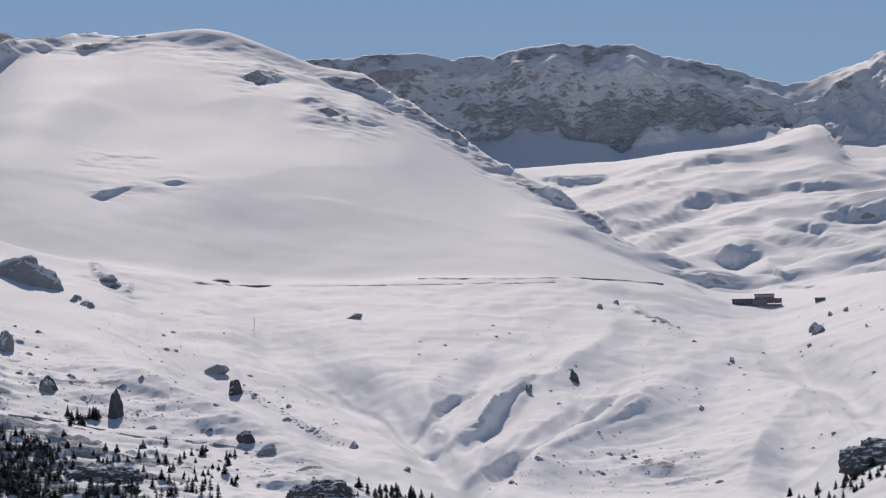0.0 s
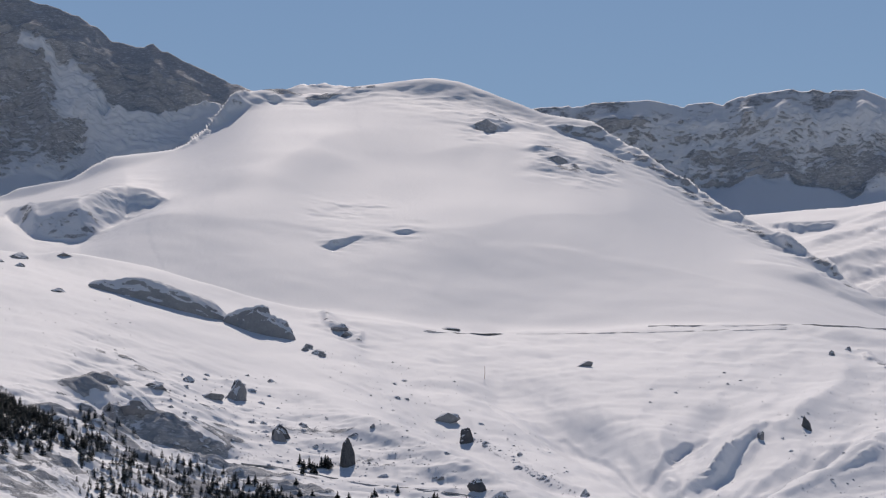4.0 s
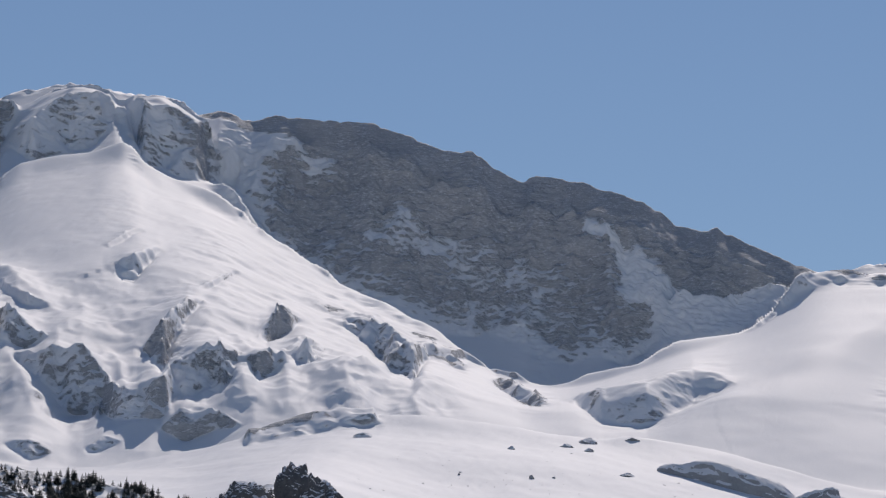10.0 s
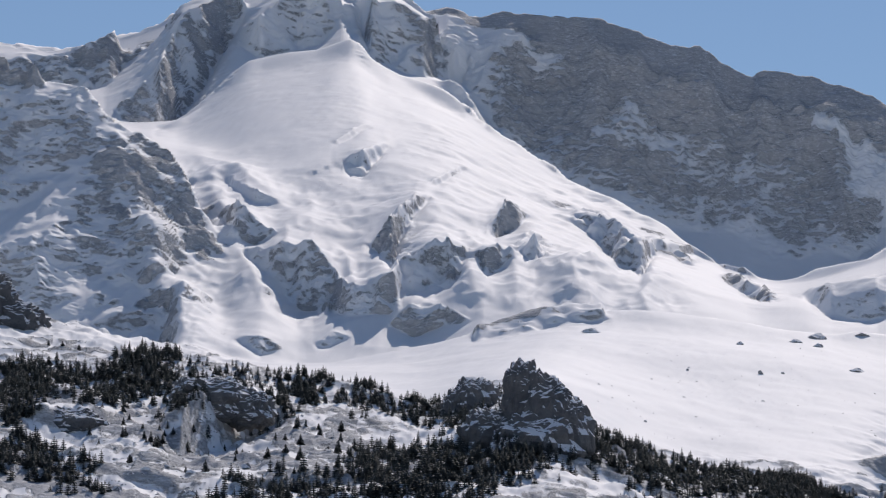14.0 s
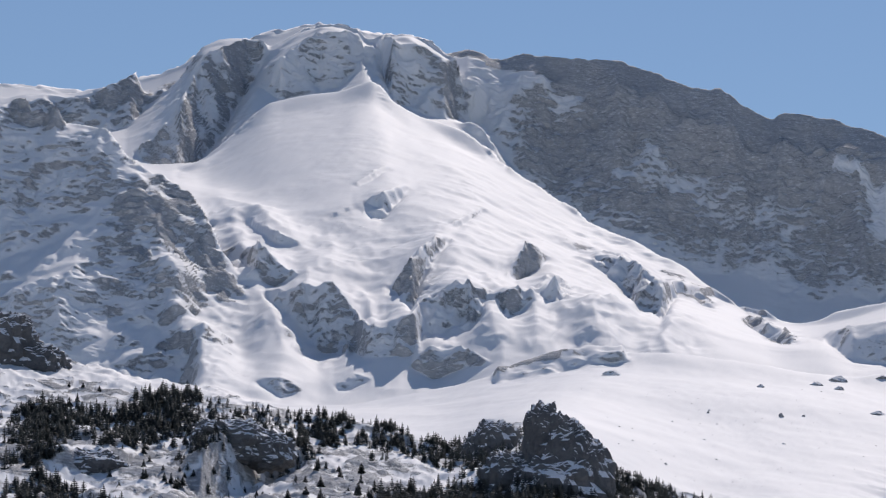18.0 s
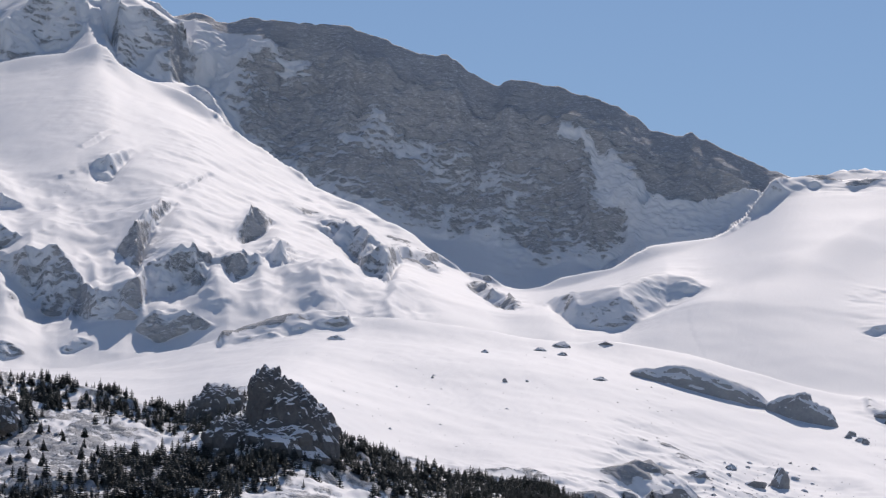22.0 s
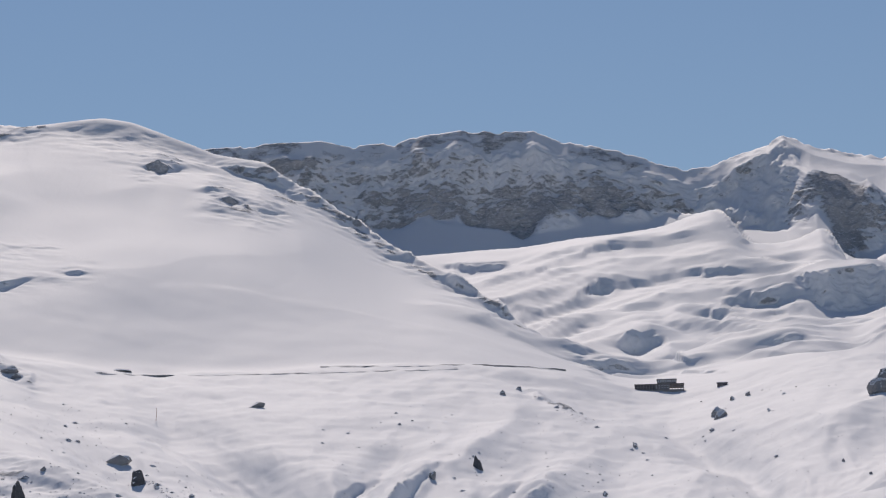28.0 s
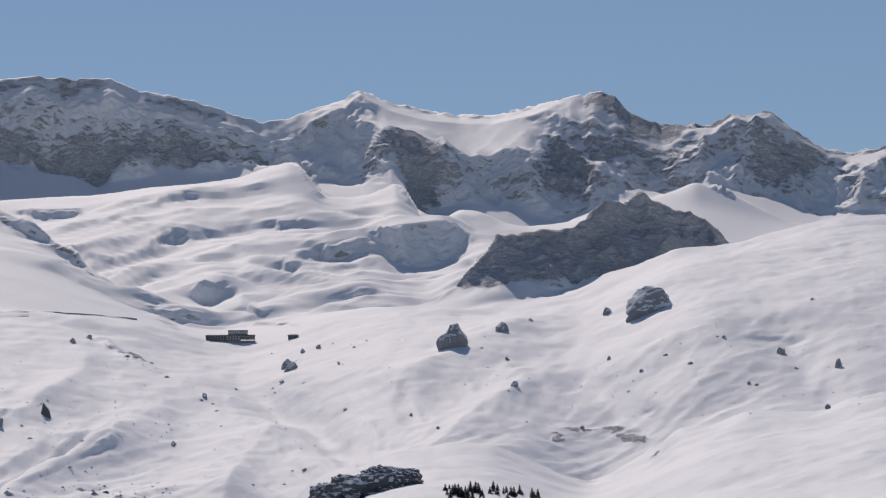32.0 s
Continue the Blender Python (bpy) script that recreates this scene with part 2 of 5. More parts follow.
SKYLINE_EAST = [
    (-4.62, 11.43), (-3.16, 11.24), (-2.38, 11.24), (-1.3, 11.29), (-0.31, 11.35), (0.16, 11.23), (0.95, 11.27), (1.44, 11.41),
    (2.22, 11.46), (3.4, 11.44), (3.78, 11.27), (4.17, 11.23), (4.95, 11.02), (5.53, 10.84), (5.98, 10.67), (6.36, 10.73), (6.95,
    10.95), (7.44, 11.04), (7.71, 11.23), (8.22, 11.01), (8.81, 10.86), (9.4, 10.77), (9.98, 10.74), (10.67, 10.87), (11.36,
    11.05), (11.9, 11.13), (12.14, 11.03), (12.38, 10.74), (12.71, 10.58), (13.78, 10.48), (14.13, 10.68), (14.47, 10.67), (14.81,
    10.7), (15.04, 10.51), (15.33, 10.26), (15.75, 10.01), (16.09, 9.93), (16.74, 10.03)
]
SKYLINE = SKYLINE_WEST + SKYLINE_EAST

FAR = {  # metres out along each bearing
    "FOREST_RIDGE": [(-26, 2050), (-14, 1950), (-6, 1900), (6, 1950), (17, 2050)],
    "BENCH": [(-26, 2800), (-14, 2750), (-6, 2750), (0, 2850), (5.5, 2900), (9, 2850), (13, 3050), (17, 3100)],
    "CRAG": [(-26, 3260), (-21.5, 3240), (-19, 3180), (-12, 3150), (-8, 3050), (0, 3100), (6, 3050), (8.6, 3000), (11, 3060), (13.6, 3190), (15, 3330), (17, 3400)],
    "DOME": [(-26, 4250), (-22.3, 4250), (-21, 4430), (-19, 4430), (-17.3, 4330), (-15.5, 4150), (-13, 3800), (-11.8, 3600), (-10.5, 3500), (-8.4, 3600), (-7, 3750),
             (-4, 3750), (0, 3600), (2, 3450), (4.5, 3150), (6.5, 3350), (9, 3500), (13, 3680), (17, 3750)],
    "BASIN": [(-26, 4420), (-21, 4600), (-19, 4600), (-17, 4450), (-14, 4400), (-11, 4440), (-10, 4490), (-7.4, 4490), (-6.4, 4250), (0, 4250), (4, 4250), (9, 4150), (12, 4050), (17, 4000)],
    "CLIFF_FOOT": [(-26, 4600), (-21, 4660), (-19, 4660), (-17, 4610), (-14, 4600), (-8, 4600), (-5, 4600), (-4, 4650), (0, 4648), (1.5, 4615), (5, 4610), (7.4, 4580), (8.3, 4480), (10.6, 4480), (11.6, 4520), (17, 4480)],
    "SKYLINE": [(-26, 4720), (-20, 4740), (-8, 4700), (0, 4680), (7.2, 4670), (8.2, 4890), (10.6, 4890), (11.6, 4670), (17, 4640)],
}
DIP = {  # metres by which the ground falls away behind a crest
    "FOREST_RIDGE": [(-26, 16), (-14, 16), (-11, 3), (-5, 0), (5.5, 0), (6.6, 16), (10.5, 16), (11.6, 26), (17, 34)],
    "BENCH": [(-26, 24), (-20, 34), (-12, 40), (-8.5, 34), (-6, 14), (-4, 6), (4, 4), (6, 5), (9, 10), (12, 25), (17, 30)],
    "CRAG": [(-26, 60), (-23.2, 45), (-21.2, 0), (8.5, 0), (9.3, 40), (13.5, 50), (14.1, 0), (17, 0)],
    "DOME": [(-26, 0), (-17.8, 0), (-17, 70), (-12, 60), (-8, 90), (-6, 40), (0, 90), (3, 70), (4.6, 14), (5, 0), (17, 0)],
    "BASIN": [(-26, 0), (-17, 0), (-16, 30), (-9, 30), (-7, 5), (0.4, 10), (1, 60), (6.5, 90), (8, 50), (9, 40), (10, 60), (14.5, 60), (15.5, 30), (17, 30)],
}
ROWS_IN = {"FOREST_RIDGE": 110, "BENCH": 150, "CRAG": 110, "DOME": 230, "BASIN": 60, "CLIFF_FOOT": 45, "SKYLINE": 90}
CRESTS = {"FOREST_RIDGE": FOREST_RIDGE, "BENCH": BENCH, "CRAG": CRAG, "DOME": DOME, "BASIN": BASIN, "CLIFF_FOOT": CLIFF_FOOT, "SKYLINE": SKYLINE}

WEST, EAST, STEP = -27.6, 18.4, 0.04
U = np.concatenate([np.arange(WEST, EAST, STEP), np.arange(EAST, 360 + WEST, 4.0)])
NU, NFINE = len(U), len(np.arange(WEST, EAST, STEP))


def table(pairs, u):
    xs, ys = zip(*pairs)
    return np.interp(u, xs, ys)


def blur(a, sigma, axis):
    n = int(3 * sigma)
    w = np.exp(-0.5 * (np.arange(-n, n + 1) / sigma) ** 2)
    w /= w.sum()
    pad = [(n, n) if k == axis else (0, 0) for k in range(a.ndim)]
    b = np.pad(a, pad, mode="edge")
    size = a.shape[axis]
    return sum(wk * np.take(b, np.arange(k, k + size), axis) for k, wk in enumerate(w))


def dice(ix, iy, seed):
    h = (ix * 374761393 + iy * 668265263 + seed * 144269504) & 0xFFFFFFFF
    h = ((h ^ (h >> 13)) * 1274126177) & 0xFFFFFFFF
    return ((h ^ (h >> 16)) & 0xFFFF) / 65535.0


def waves(x, y, size, seed):
    """Smooth noise from -1 to 1, with features of that size in metres."""
    x, y = (0.8 * x + 0.6 * y) / size + 900, (0.8 * y - 0.6 * x) / size + 900
    ix, iy = np.floor(x).astype(np.int64), np.floor(y).astype(np.int64)
    fx, fy = x - ix, y - iy
    fx, fy = fx * fx * (3 - 2 * fx), fy * fy * (3 - 2 * fy)
    a = dice(ix, iy, seed) * (1 - fx) + dice(ix + 1, iy, seed) * fx
    b = dice(ix, iy + 1, seed) * (1 - fx) + dice(ix + 1, iy + 1, seed) * fx
    return 2 * (a * (1 - fy) + b * fy) - 1


def fractal(x, y, size, octaves, seed, gain=0.5, ridged=False):
    total, amp = 0, 1.0
    for k in range(octaves):
        n = waves(x, y, size / 2.03 ** k, seed + 7 * k)
        total = total + amp * (1 - 2 * np.abs(n) if ridged else n)
        amp *= gain
    return total


def smooth(a, lo, hi):
    t = np.clip((a - lo) / (hi - lo), 0, 1)
    return t * t * (3 - 2 * t)


def box(a, lo, hi, soft):
    return smooth(a, lo - soft, lo + soft) * (1 - smooth(a, hi - soft, hi + soft))


def build_terrain():
    # knots along each bearing: (distance, height), with the dips behind the crests
    turn = np.where(U > 180, 360 + WEST - U, np.where(U > EAST, U - EAST, 0))
    fade = 1 - 0.55 * smooth(turn, 0, 60)
    knots, crest_rows = [], {}
    lines, exact_el = {}, {}
    for name, pairs in CRESTS.items():
        uu = np.where(U > 200, U - 360, U)
        el = table(pairs, uu)
        sharp = el
        if name in ("BENCH", "DOME", "FOREST_RIDGE", "BASIN"):
            sharp = np.concatenate([blur(el[:NFINE], 2.0, 0), el[NFINE:]])
        el = np.concatenate([blur(el[:NFINE], 14.0, 0), el[NFINE:]])
        far = table(FAR[name], uu)
        out = np.concatenate([blur(far[:NFINE], 22.0, 0), far[NFINE:]])
        lines[name] = (out, EYE + out * np.tan(np.radians(el)) * fade)
        exact_el[name] = np.tan(np.radians(sharp)) * fade
    rc, zc = lines["BENCH"]
    rd, zd = lines["DOME"]
    rg, zg = lines["CRAG"]
    stands = smooth(table(DIP["CRAG"], np.where(U > 200, U - 360, U)), 0, 34)
    plain = zc + (zd - zc) * (rg - rc) / (rd - rc)
    lines["CRAG"] = (rg, plain + (zg - plain) * stands)
    # an even snow slope from the western shoulder to the summit ridge
    rs_, zs_ = lines["SKYLINE"]
    even = 1 - smooth(np.where(U > 200, U - 360, U), -18.6, -16.4)
    for name in ("BASIN", "CLIFF_FOOT"):
        rg, zg = lines[name]
        plain = zd + (zs_ - zd) * (rg - rd) / (rs_ - rd)
        lines[name] = (rg, zg + (plain - zg) * even)
        exact_el[name] = exact_el[name] + ((plain - EYE) / rg - exact_el[name]) * even
    near = lines["FOREST_RIDGE"]
    low = np.degrees(np.arctan((near[1] - EYE) / near[0]))
    valley = EYE + 1300 * np.tan(np.radians(np.minimum(low - 1.9, 5.0)))
    knots.append((np.full(NU, 2.0), np.full(NU, -0.05), 1))
    for k, share in enumerate((0.03, 0.15, 0.45)):
        knots.append((1300 * np.full(NU, share), valley * share ** 1.5, 8))
    knots.append((np.full(NU, 1300.0), valley, 14))
    names = list(CRESTS)
    for k, name in enumerate(names):
        r, z = lines[name]
        knots.append((r, z, ROWS_IN[name]))
        crest_rows[name] = len(knots) - 1
        if name in DIP:
            rn, zn = lines[names[k + 1]]
            dip = table(DIP[name], np.where(U > 200, U - 360, U))
            dip = np.concatenate([blur(dip[:NFINE], 12.0, 0), dip[NFINE:]])
            step = np.minimum(0.3 * (rn - r), 30 + 1.5 * dip)
            knots.append((r + step, z + (zn - z) * step / (rn - r) - dip, 12))
    r, z = lines["SKYLINE"]
    knots.append((r + 60, z - 50, 8))
    knots.append((np.full(NU, 4985.0), z * 0.6, 8))
    rs, zs, at, names_at = [], [], 0, {}
    for k, (r, z, n) in enumerate(knots):
        if k == 0:
            rs.append(r[None]), zs.append(z[None])
        else:
            s = (np.arange(1, n + 1) / n)[:, None]
            rs.append(knots[k - 1][0] + s * (r - knots[k - 1][0]))
            zs.append(knots[k - 1][1] + s * (z - knots[k - 1][1]))
        at += n
        for name, kk in crest_rows.items():
            if kk == k:
                names_at[name] = at - 1
    R, Z = np.concatenate(rs), np.concatenate(zs)
    # round the profile, keeping the crests at their height
    rounded = blur(Z, 6.0, 0)
    R = blur(R, 6.0, 0)
    index = np.arange(len(R))[:, None]
    for name, i in names_at.items():
        gap = EYE + R[i] * exact_el[name] - rounded[i]
        if name == "CRAG":
            gap = gap * stands
        if name == "SKYLINE":
            rounded = rounded + gap * np.where(index > i, np.exp(-((index - i) / 3.0) ** 2), np.exp(-0.5 * ((index - i) / 20.0) ** 2))
        else:
            rounded = rounded + gap * np.where(index > i, np.exp(-0.5 * ((index - i) / 4.0) ** 2), np.exp(-0.5 * ((index - i) / 9.0) ** 2))
    Z = rounded
    R[0], Z[0] = 0.05, 0.0
    return R, Z, names_at


R, Z, CREST_ROW = build_terrain()
UG = np.broadcast_to(np.where(U > 200, U - 360, U), R.shape)
X, Y = R * np.sin(np.radians(UG)), R * np.cos(np.radians(UG))
EL = np.degrees(np.arctan2(Z - EYE, R))
ROW = np.arange(len(R))[:, None] + 0 * UG


def between(first, last, soft=4.0):
    """1 on the rows from one crest to another."""
    return box(ROW, CREST_ROW[first] if first else 30, CREST_ROW[last], soft)


def reach(points, near_to):
    """Degrees from a chain of bearings and rises, for the vertices near it, and the share of the way along it."""
    us, es = [p[0] for p in points], [p[1] for p in points]
    c0, c1 = np.searchsorted(U[:NFINE], [min(us) - near_to, max(us) + near_to])
    x, y = X[:, c0:c1], Y[:, c0:c1]
    u = UG[:, c0:c1] + 0.10 * waves(x, y, 120, 61) + 0.04 * waves(x, y, 45, 62)
    e = EL[:, c0:c1] + 0.05 * waves(x, y, 120, 63) + 0.02 * waves(x, y, 45, 64)
    best, along, n = np.full(u.shape, 99.0), np.zeros(u.shape), len(points) - 1
    for k, ((ua, ea), (ub, eb)) in enumerate(zip(points, points[1:])):
        du, de = ub - ua, eb - ea
        f = np.clip(((u - ua) * du + (e - ea) * de) / (du * du + de * de + 1e-9), 0, 1)
        d = np.hypot(u - ua - f * du, e - ea - f * de)
        along = np.where(d < best, (k + f) / n, along)
        best = np.minimum(best, d)
    return slice(c0, c1), best, along


def spur(points, width, height, first, last):
    """A ridge (or, with a negative height, a gully) along a chain, between two crests, fading out at its ends."""
    cols, d, f = reach(points, 3 * width)
    wave = 1 + 0.35 * waves(X[:, cols], Y[:, cols], 90, 3)
    LIFT[:, cols] += height * wave * np.exp(-np.abs(d / (1.25 * width)) ** (1.4 if height > 0 else 1.9)) * smooth(f, 0, 0.5) * (1 - 0.5 * smooth(f, 0.8, 1)) * between(first, last)[:, cols]


def outcrop(points, width, height, share, first, last):
    """Rock that stands out of the snow along a chain, with a steep broken face."""
    cols, d, f = reach(points, 3 * width)
    x, y = X[:, cols], Y[:, cols]
    d = d * (1 + 0.35 * waves(x, y, 60, 4)) + 0.45 * width * (waves(x, y, 35, 5) + 0.6 * waves(x, y, 14, 6))
    inside = between(first, last)[:, cols]
    m = (1 - smooth(d, 0.35 * width, 1.0 * width)) * inside
    es = [p[1] for p in points]
    over = smooth(EL[:, cols], min(es), max(es) + 1.6 * width)
    tail = np.exp(-np.abs(d / (1.5 * width)) ** 1.5) * inside * over
    LIFT[:, cols] += height * (0.75 * m + 0.5 * tail) * (1 + 0.5 * waves(x, y, 25, 8) + 0.3 * waves(x, y, 11, 9))
    ROCK[:, cols] = np.maximum(ROCK[:, cols], share * 0.6 * m)


def scarp(points, height, share, first="BENCH", last="DOME", tail=110.0):
    """A broken step in the slope: the ground above a chain stands higher and drops to a steep face along it."""
    us, es = [p[0] for p in points], [p[1] for p in points]
    c0, c1 = np.searchsorted(U[:NFINE], [us[0] - 0.4, us[-1] + 0.4])
    x, y, r = X[:, c0:c1], Y[:, c0:c1], R[:, c0:c1]
    u = UG[:, c0:c1] + 0.05 * waves(x, y, 70, 41) + 0.03 * waves(x, y, 28, 42)
    line = np.interp(u, us, es) - np.degrees(0.85 * height / r)
    over = (EL[:, c0:c1] - line) / RISE[:, c0:c1] + 7 * waves(x, y, 60, 43) + 2 * waves(x, y, 24, 44)
    ends = smooth(u, us[0] - 0.12, us[0] + 0.18) * (1 - smooth(u, us[-1] - 0.18, us[-1] + 0.12))
    m = ends * between(first, last)[:, c0:c1]
    n = 1 + 0.2 * waves(x, y, 55, 45)
    LIFT[:, c0:c1] += height * n * m * smooth(over, -0.8 * height - 4, 0.3 * height + 4) * np.exp(-np.maximum(over, 0) / tail)
    broken = smooth(fractal(x, y, 40, 4, 47, 0.6), -0.25, 0.35)
    ROCK[:, c0:c1] += 0.8 * share * m * broken * box(over, -1.2 * height - 6, 12, 10)


def face_of(rows, share, grade=1.4, base=0.45, ragged=1.0, bare=False, soft=False):
    """A steep face: rows of bearing, rise of its top and rise of its foot. The ground stands back before it and higher behind it."""
    us, tops, feet = zip(*rows)
    c0, c1 = np.searchsorted(U[:NFINE], [us[0] - 0.3, us[-1] + 0.3])
    x, y, r = X[:, c0:c1], Y[:, c0:c1], R[:, c0:c1]
    u = UG[:, c0:c1] + ragged * (0.03 * waves(x, y, 40, 41) + 0.015 * waves(x, y, 15, 46))
    el = np.degrees(np.arctan2(Z[:, c0:c1] + (0 if bare else LIFT[:, c0:c1]) - EYE, r))
    pad = [us[0] - 0.14] + list(us) + [us[-1] + 0.14]
    mid0, mid1 = 0.5 * (tops[0] + feet[0]), 0.5 * (tops[-1] + feet[-1])
    top = np.interp(u, pad, [mid0, *tops, mid1]) + ragged * (0.05 * waves(x, y, 34, 42) + 0.04 * waves(x, y, 13, 43))
    foot = np.interp(u, pad, [mid0, *feet, mid1]) + ragged * (0.03 * waves(x, y, 30, 44) + 0.02 * waves(x, y, 12, 45))
    ends = box(u, us[0] - 0.10, us[-1] + 0.10, 0.04)
    slant = math.tan(radians(0.5 * (mid0 + mid1)))
    high = r * np.radians(np.maximum(top - foot, 0.0)) * (grade - base) / (grade - slant) * ends
    half = np.degrees(0.5 * high / r)
    start, end = foot + half, np.maximum(top - half, foot + half + 0.006)
    s = np.clip((el - start) / (end - start), 0, 1)
    if soft:
        s = s * s * (3 - 2 * s)
    back = np.where(el < start, start - el, np.maximum(el - end, 0)) / RISE[:, c0:c1]
    close = np.exp(-back / 18)
    calm = blur(blur(high, 5.0, 1), 4.0, 0)
    LIFT[:, c0:c1] += (high * close + calm * (1 - close)) * (s - 0.5) * np.exp(-back / (40 + 3 * calm)) * REGION[:, c0:c1]
    ROCK[:, c0:c1] += share * ends * box(el, start - 0.03, end + 0.02, 0.03) * (0.5 + 0.8 * smooth(fractal(x, y, 45, 3, 48), -0.3, 0.5))


def cover(points, width, amount, first, last):
    """More rock (or, below zero, more snow) round a chain."""
    cols, d, f = reach(points, 3 * width)
    d = d + 0.3 * width * fractal(X[:, cols], Y[:, cols], 60, 3, 25)
    ROCK[:, cols] += amount * np.exp(-np.abs(d / width) ** 2) * between(first, last)[:, cols]


def scree(points, width, share, rough_by, first, last):
    """Broken stones that stick out of the snow round a chain."""
    cols, d, f = reach(points, 3 * width)
    x, y = X[:, cols], Y[:, cols]
    m = np.exp(-np.abs(d / width) ** 2) * between(first, last)[:, cols]
    n = fractal(x, 1.6 * y, 38, 4, 21, 0.6)
    LIFT[:, cols] += rough_by * m * n
    ROCK[:, cols] += share * m * smooth(n, 0.0, 0.7)


RISE = np.maximum(blur(np.gradient(EL, axis=0) / np.maximum(np.gradient(R, axis=0), 0.3), 5.0, 0), 0.0007)
ROCK, LIFT = np.zeros(R.shape), np.zeros(R.shape)
REGION = between("", "SKYLINE", 3)
wall = between("CLIFF_FOOT", "SKYLINE", 6) * (1 - 0.65 * (1 - smooth(UG, -18.6, -16.6)))
up_wall = np.clip((ROW - CREST_ROW["CLIFF_FOOT"]) / (CREST_ROW["SKYLINE"] - CREST_ROW["CLIFF_FOOT"]), 0, 1)
low_wall = 1 - smooth(up_wall, 0.35, 0.75)
ROCK += wall * (0.16 + (0.26 + 0.18 * smooth(up_wall, 0.3, 0.6)) * box(UG, -16.8, -7.5, 0.6) + box(UG, -1, 7, 0.8) * (0.05 + 0.1 * low_wall) + 0.14 * box(UG, 7.6, 13, 0.6) + 0.14 * box(UG, 13, 18, 0.4) + 0.1 * box(UG, -28, -17.2, 0.5))
LIFT += (fractal(X, 0.3 * Y, 330, 3, 17, 0.5, True) - 0.3) * 22 * wall * (1 - up_wall) ** 0.5
ROCK = np.maximum(ROCK, 0.22 * box(UG, -28, -11, 0.8) * (1 - smooth(R, 2040, 2120)))
crag = between("BENCH", "CRAG", 8) * box(UG, -28, -21.6, 0.5) + between("BENCH", "CRAG", 5) * box(UG, 9.0, 14.1, 0.25) * smooth(EL, 7.6, 8.1)
ROCK = np.maximum(ROCK, crag * (0.2 + 0.5 * smooth(UG, 0, 5)))
top = np.exp(-0.5 * ((ROW - CREST_ROW["SKYLINE"]) / 9.0) ** 2)
rough = np.maximum(wall * (1 - 0.85 * top), 0.45 * crag)
LIFT += (fractal(X, 0.45 * Y, 95, 5, 11, 0.5, True) - 0.4) * 22 * rough
LIFT += fractal(X, Y, 260, 3, 31) * 5 * between("", "BENCH") + fractal(X, Y, 90, 3, 33) * 1.2 * between("", "CRAG")
wooded = box(UG, -28, -10, 1.5) * (1 - smooth(R, 2020, 2120))
scrub = fractal(0.5 * X, Y, 13, 4, 53, 0.65, True) - 0.4
LIFT += ((fractal(X, Y, 60, 4, 51, 0.55, True) - 0.3) * 2.4 + scrub * 1.6) * wooded
ROCK += 0.45 * smooth(scrub, -0.05, 0.5) * wooded * smooth(fractal(X, Y, 80, 2, 57), -0.9, 0.3)
# humps of the snow basin
LIFT += (fractal(0.75 * X, Y, 110, 4, 71, 0.5) * 8 + (fractal(0.7 * X, Y, 150, 3, 75, 0.5, True) - 0.4) * 9) * box(UG, 2.0, 10.5, 1.2) * box(ROW, CREST_ROW["CRAG"] + 50, CREST_ROW["BASIN"] - 14, 18)
share_up = np.clip((ROW - CREST_ROW["FOREST_RIDGE"]) / (CREST_ROW["BENCH"] - CREST_ROW["FOREST_RIDGE"]), 0, 1)
LIFT += 30 * np.sin(np.pi * share_up) ** 1.3 * smooth(UG, 8.5, 13.5)
# gullies that run together at the heads of the two ravines
for (uv, ev), west, east, amount, seed in (((0.33, 3.78), -6.5, 5.0, 4.2, 141), ((7.70, 4.87), 5.0, 15.0, 4.0, 145)):
    xv, yv = 1930 * math.sin(radians(uv)), 1930 * math.cos(radians(uv))
    th, rho = np.arctan2(X - xv, Y - yv), np.hypot(X - xv, Y - yv)
    g = fractal(th * 500 + 12 * waves(X, Y, 160, seed + 1), 0.12 * rho, 120, 3, seed, 0.4)
    g = g + 0.3 * (fractal(th * 500 + 9 * waves(X, Y, 90, seed + 2), 0.2 * rho, 42, 3, seed + 3, 0.5, True) - 0.3)
    LIFT += amount * g * box(UG, west, east, 0.8) * smooth(rho, 30, 200) * (1 - 0.6 * smooth(rho, 450, 800)) * smooth(Y - yv, 0, 90) * between("", "BENCH", 12)
# steep shaded face of the western crag above a hollow
rise_in = np.clip((ROW - CREST_ROW["BENCH"]) / (CREST_ROW["CRAG"] - CREST_ROW["BENCH"]), 0, 1)
(ua, ea), (ub, eb) = (-22.19, 9.67), (-23.68, 12.30)
brink = np.interp(EL, [ea, eb], [ua, ub])
LIFT -= 60 * np.minimum(rise_in / 0.3, (1 - rise_in) / 0.7) * smooth(brink - UG, -0.15, 0.3) * between("BENCH", "CRAG", 3) * box(UG, -29, -20, 0.3)
# wind-carved snow on the high slopes
LIFT += (fractal(X, 0.45 * Y, 75, 4, 81, 0.55) * 2.6 + fractal(X, 0.45 * Y, 26, 3, 83, 0.6) * 0.8) * between("BENCH", "DOME", 12) * (0.36 - 0.26 * box(UG, -13.6, 4, 1.0))
# broken spurs of the main peak
face = box(UG, -24, -13.5, 0.8) * between("BENCH", "DOME", 10)
LIFT += (fractal(X, 0.7 * Y, 230, 4, 91, 0.45, True) - 0.4) * 6 * face * (1 - smooth(EL, 11.2, 12.2))
ROCK += 0.22 * face * smooth(fractal(X, Y, 120, 3, 95), 0.0, 0.6) * (1 - smooth(EL, 11.0, 12.0))
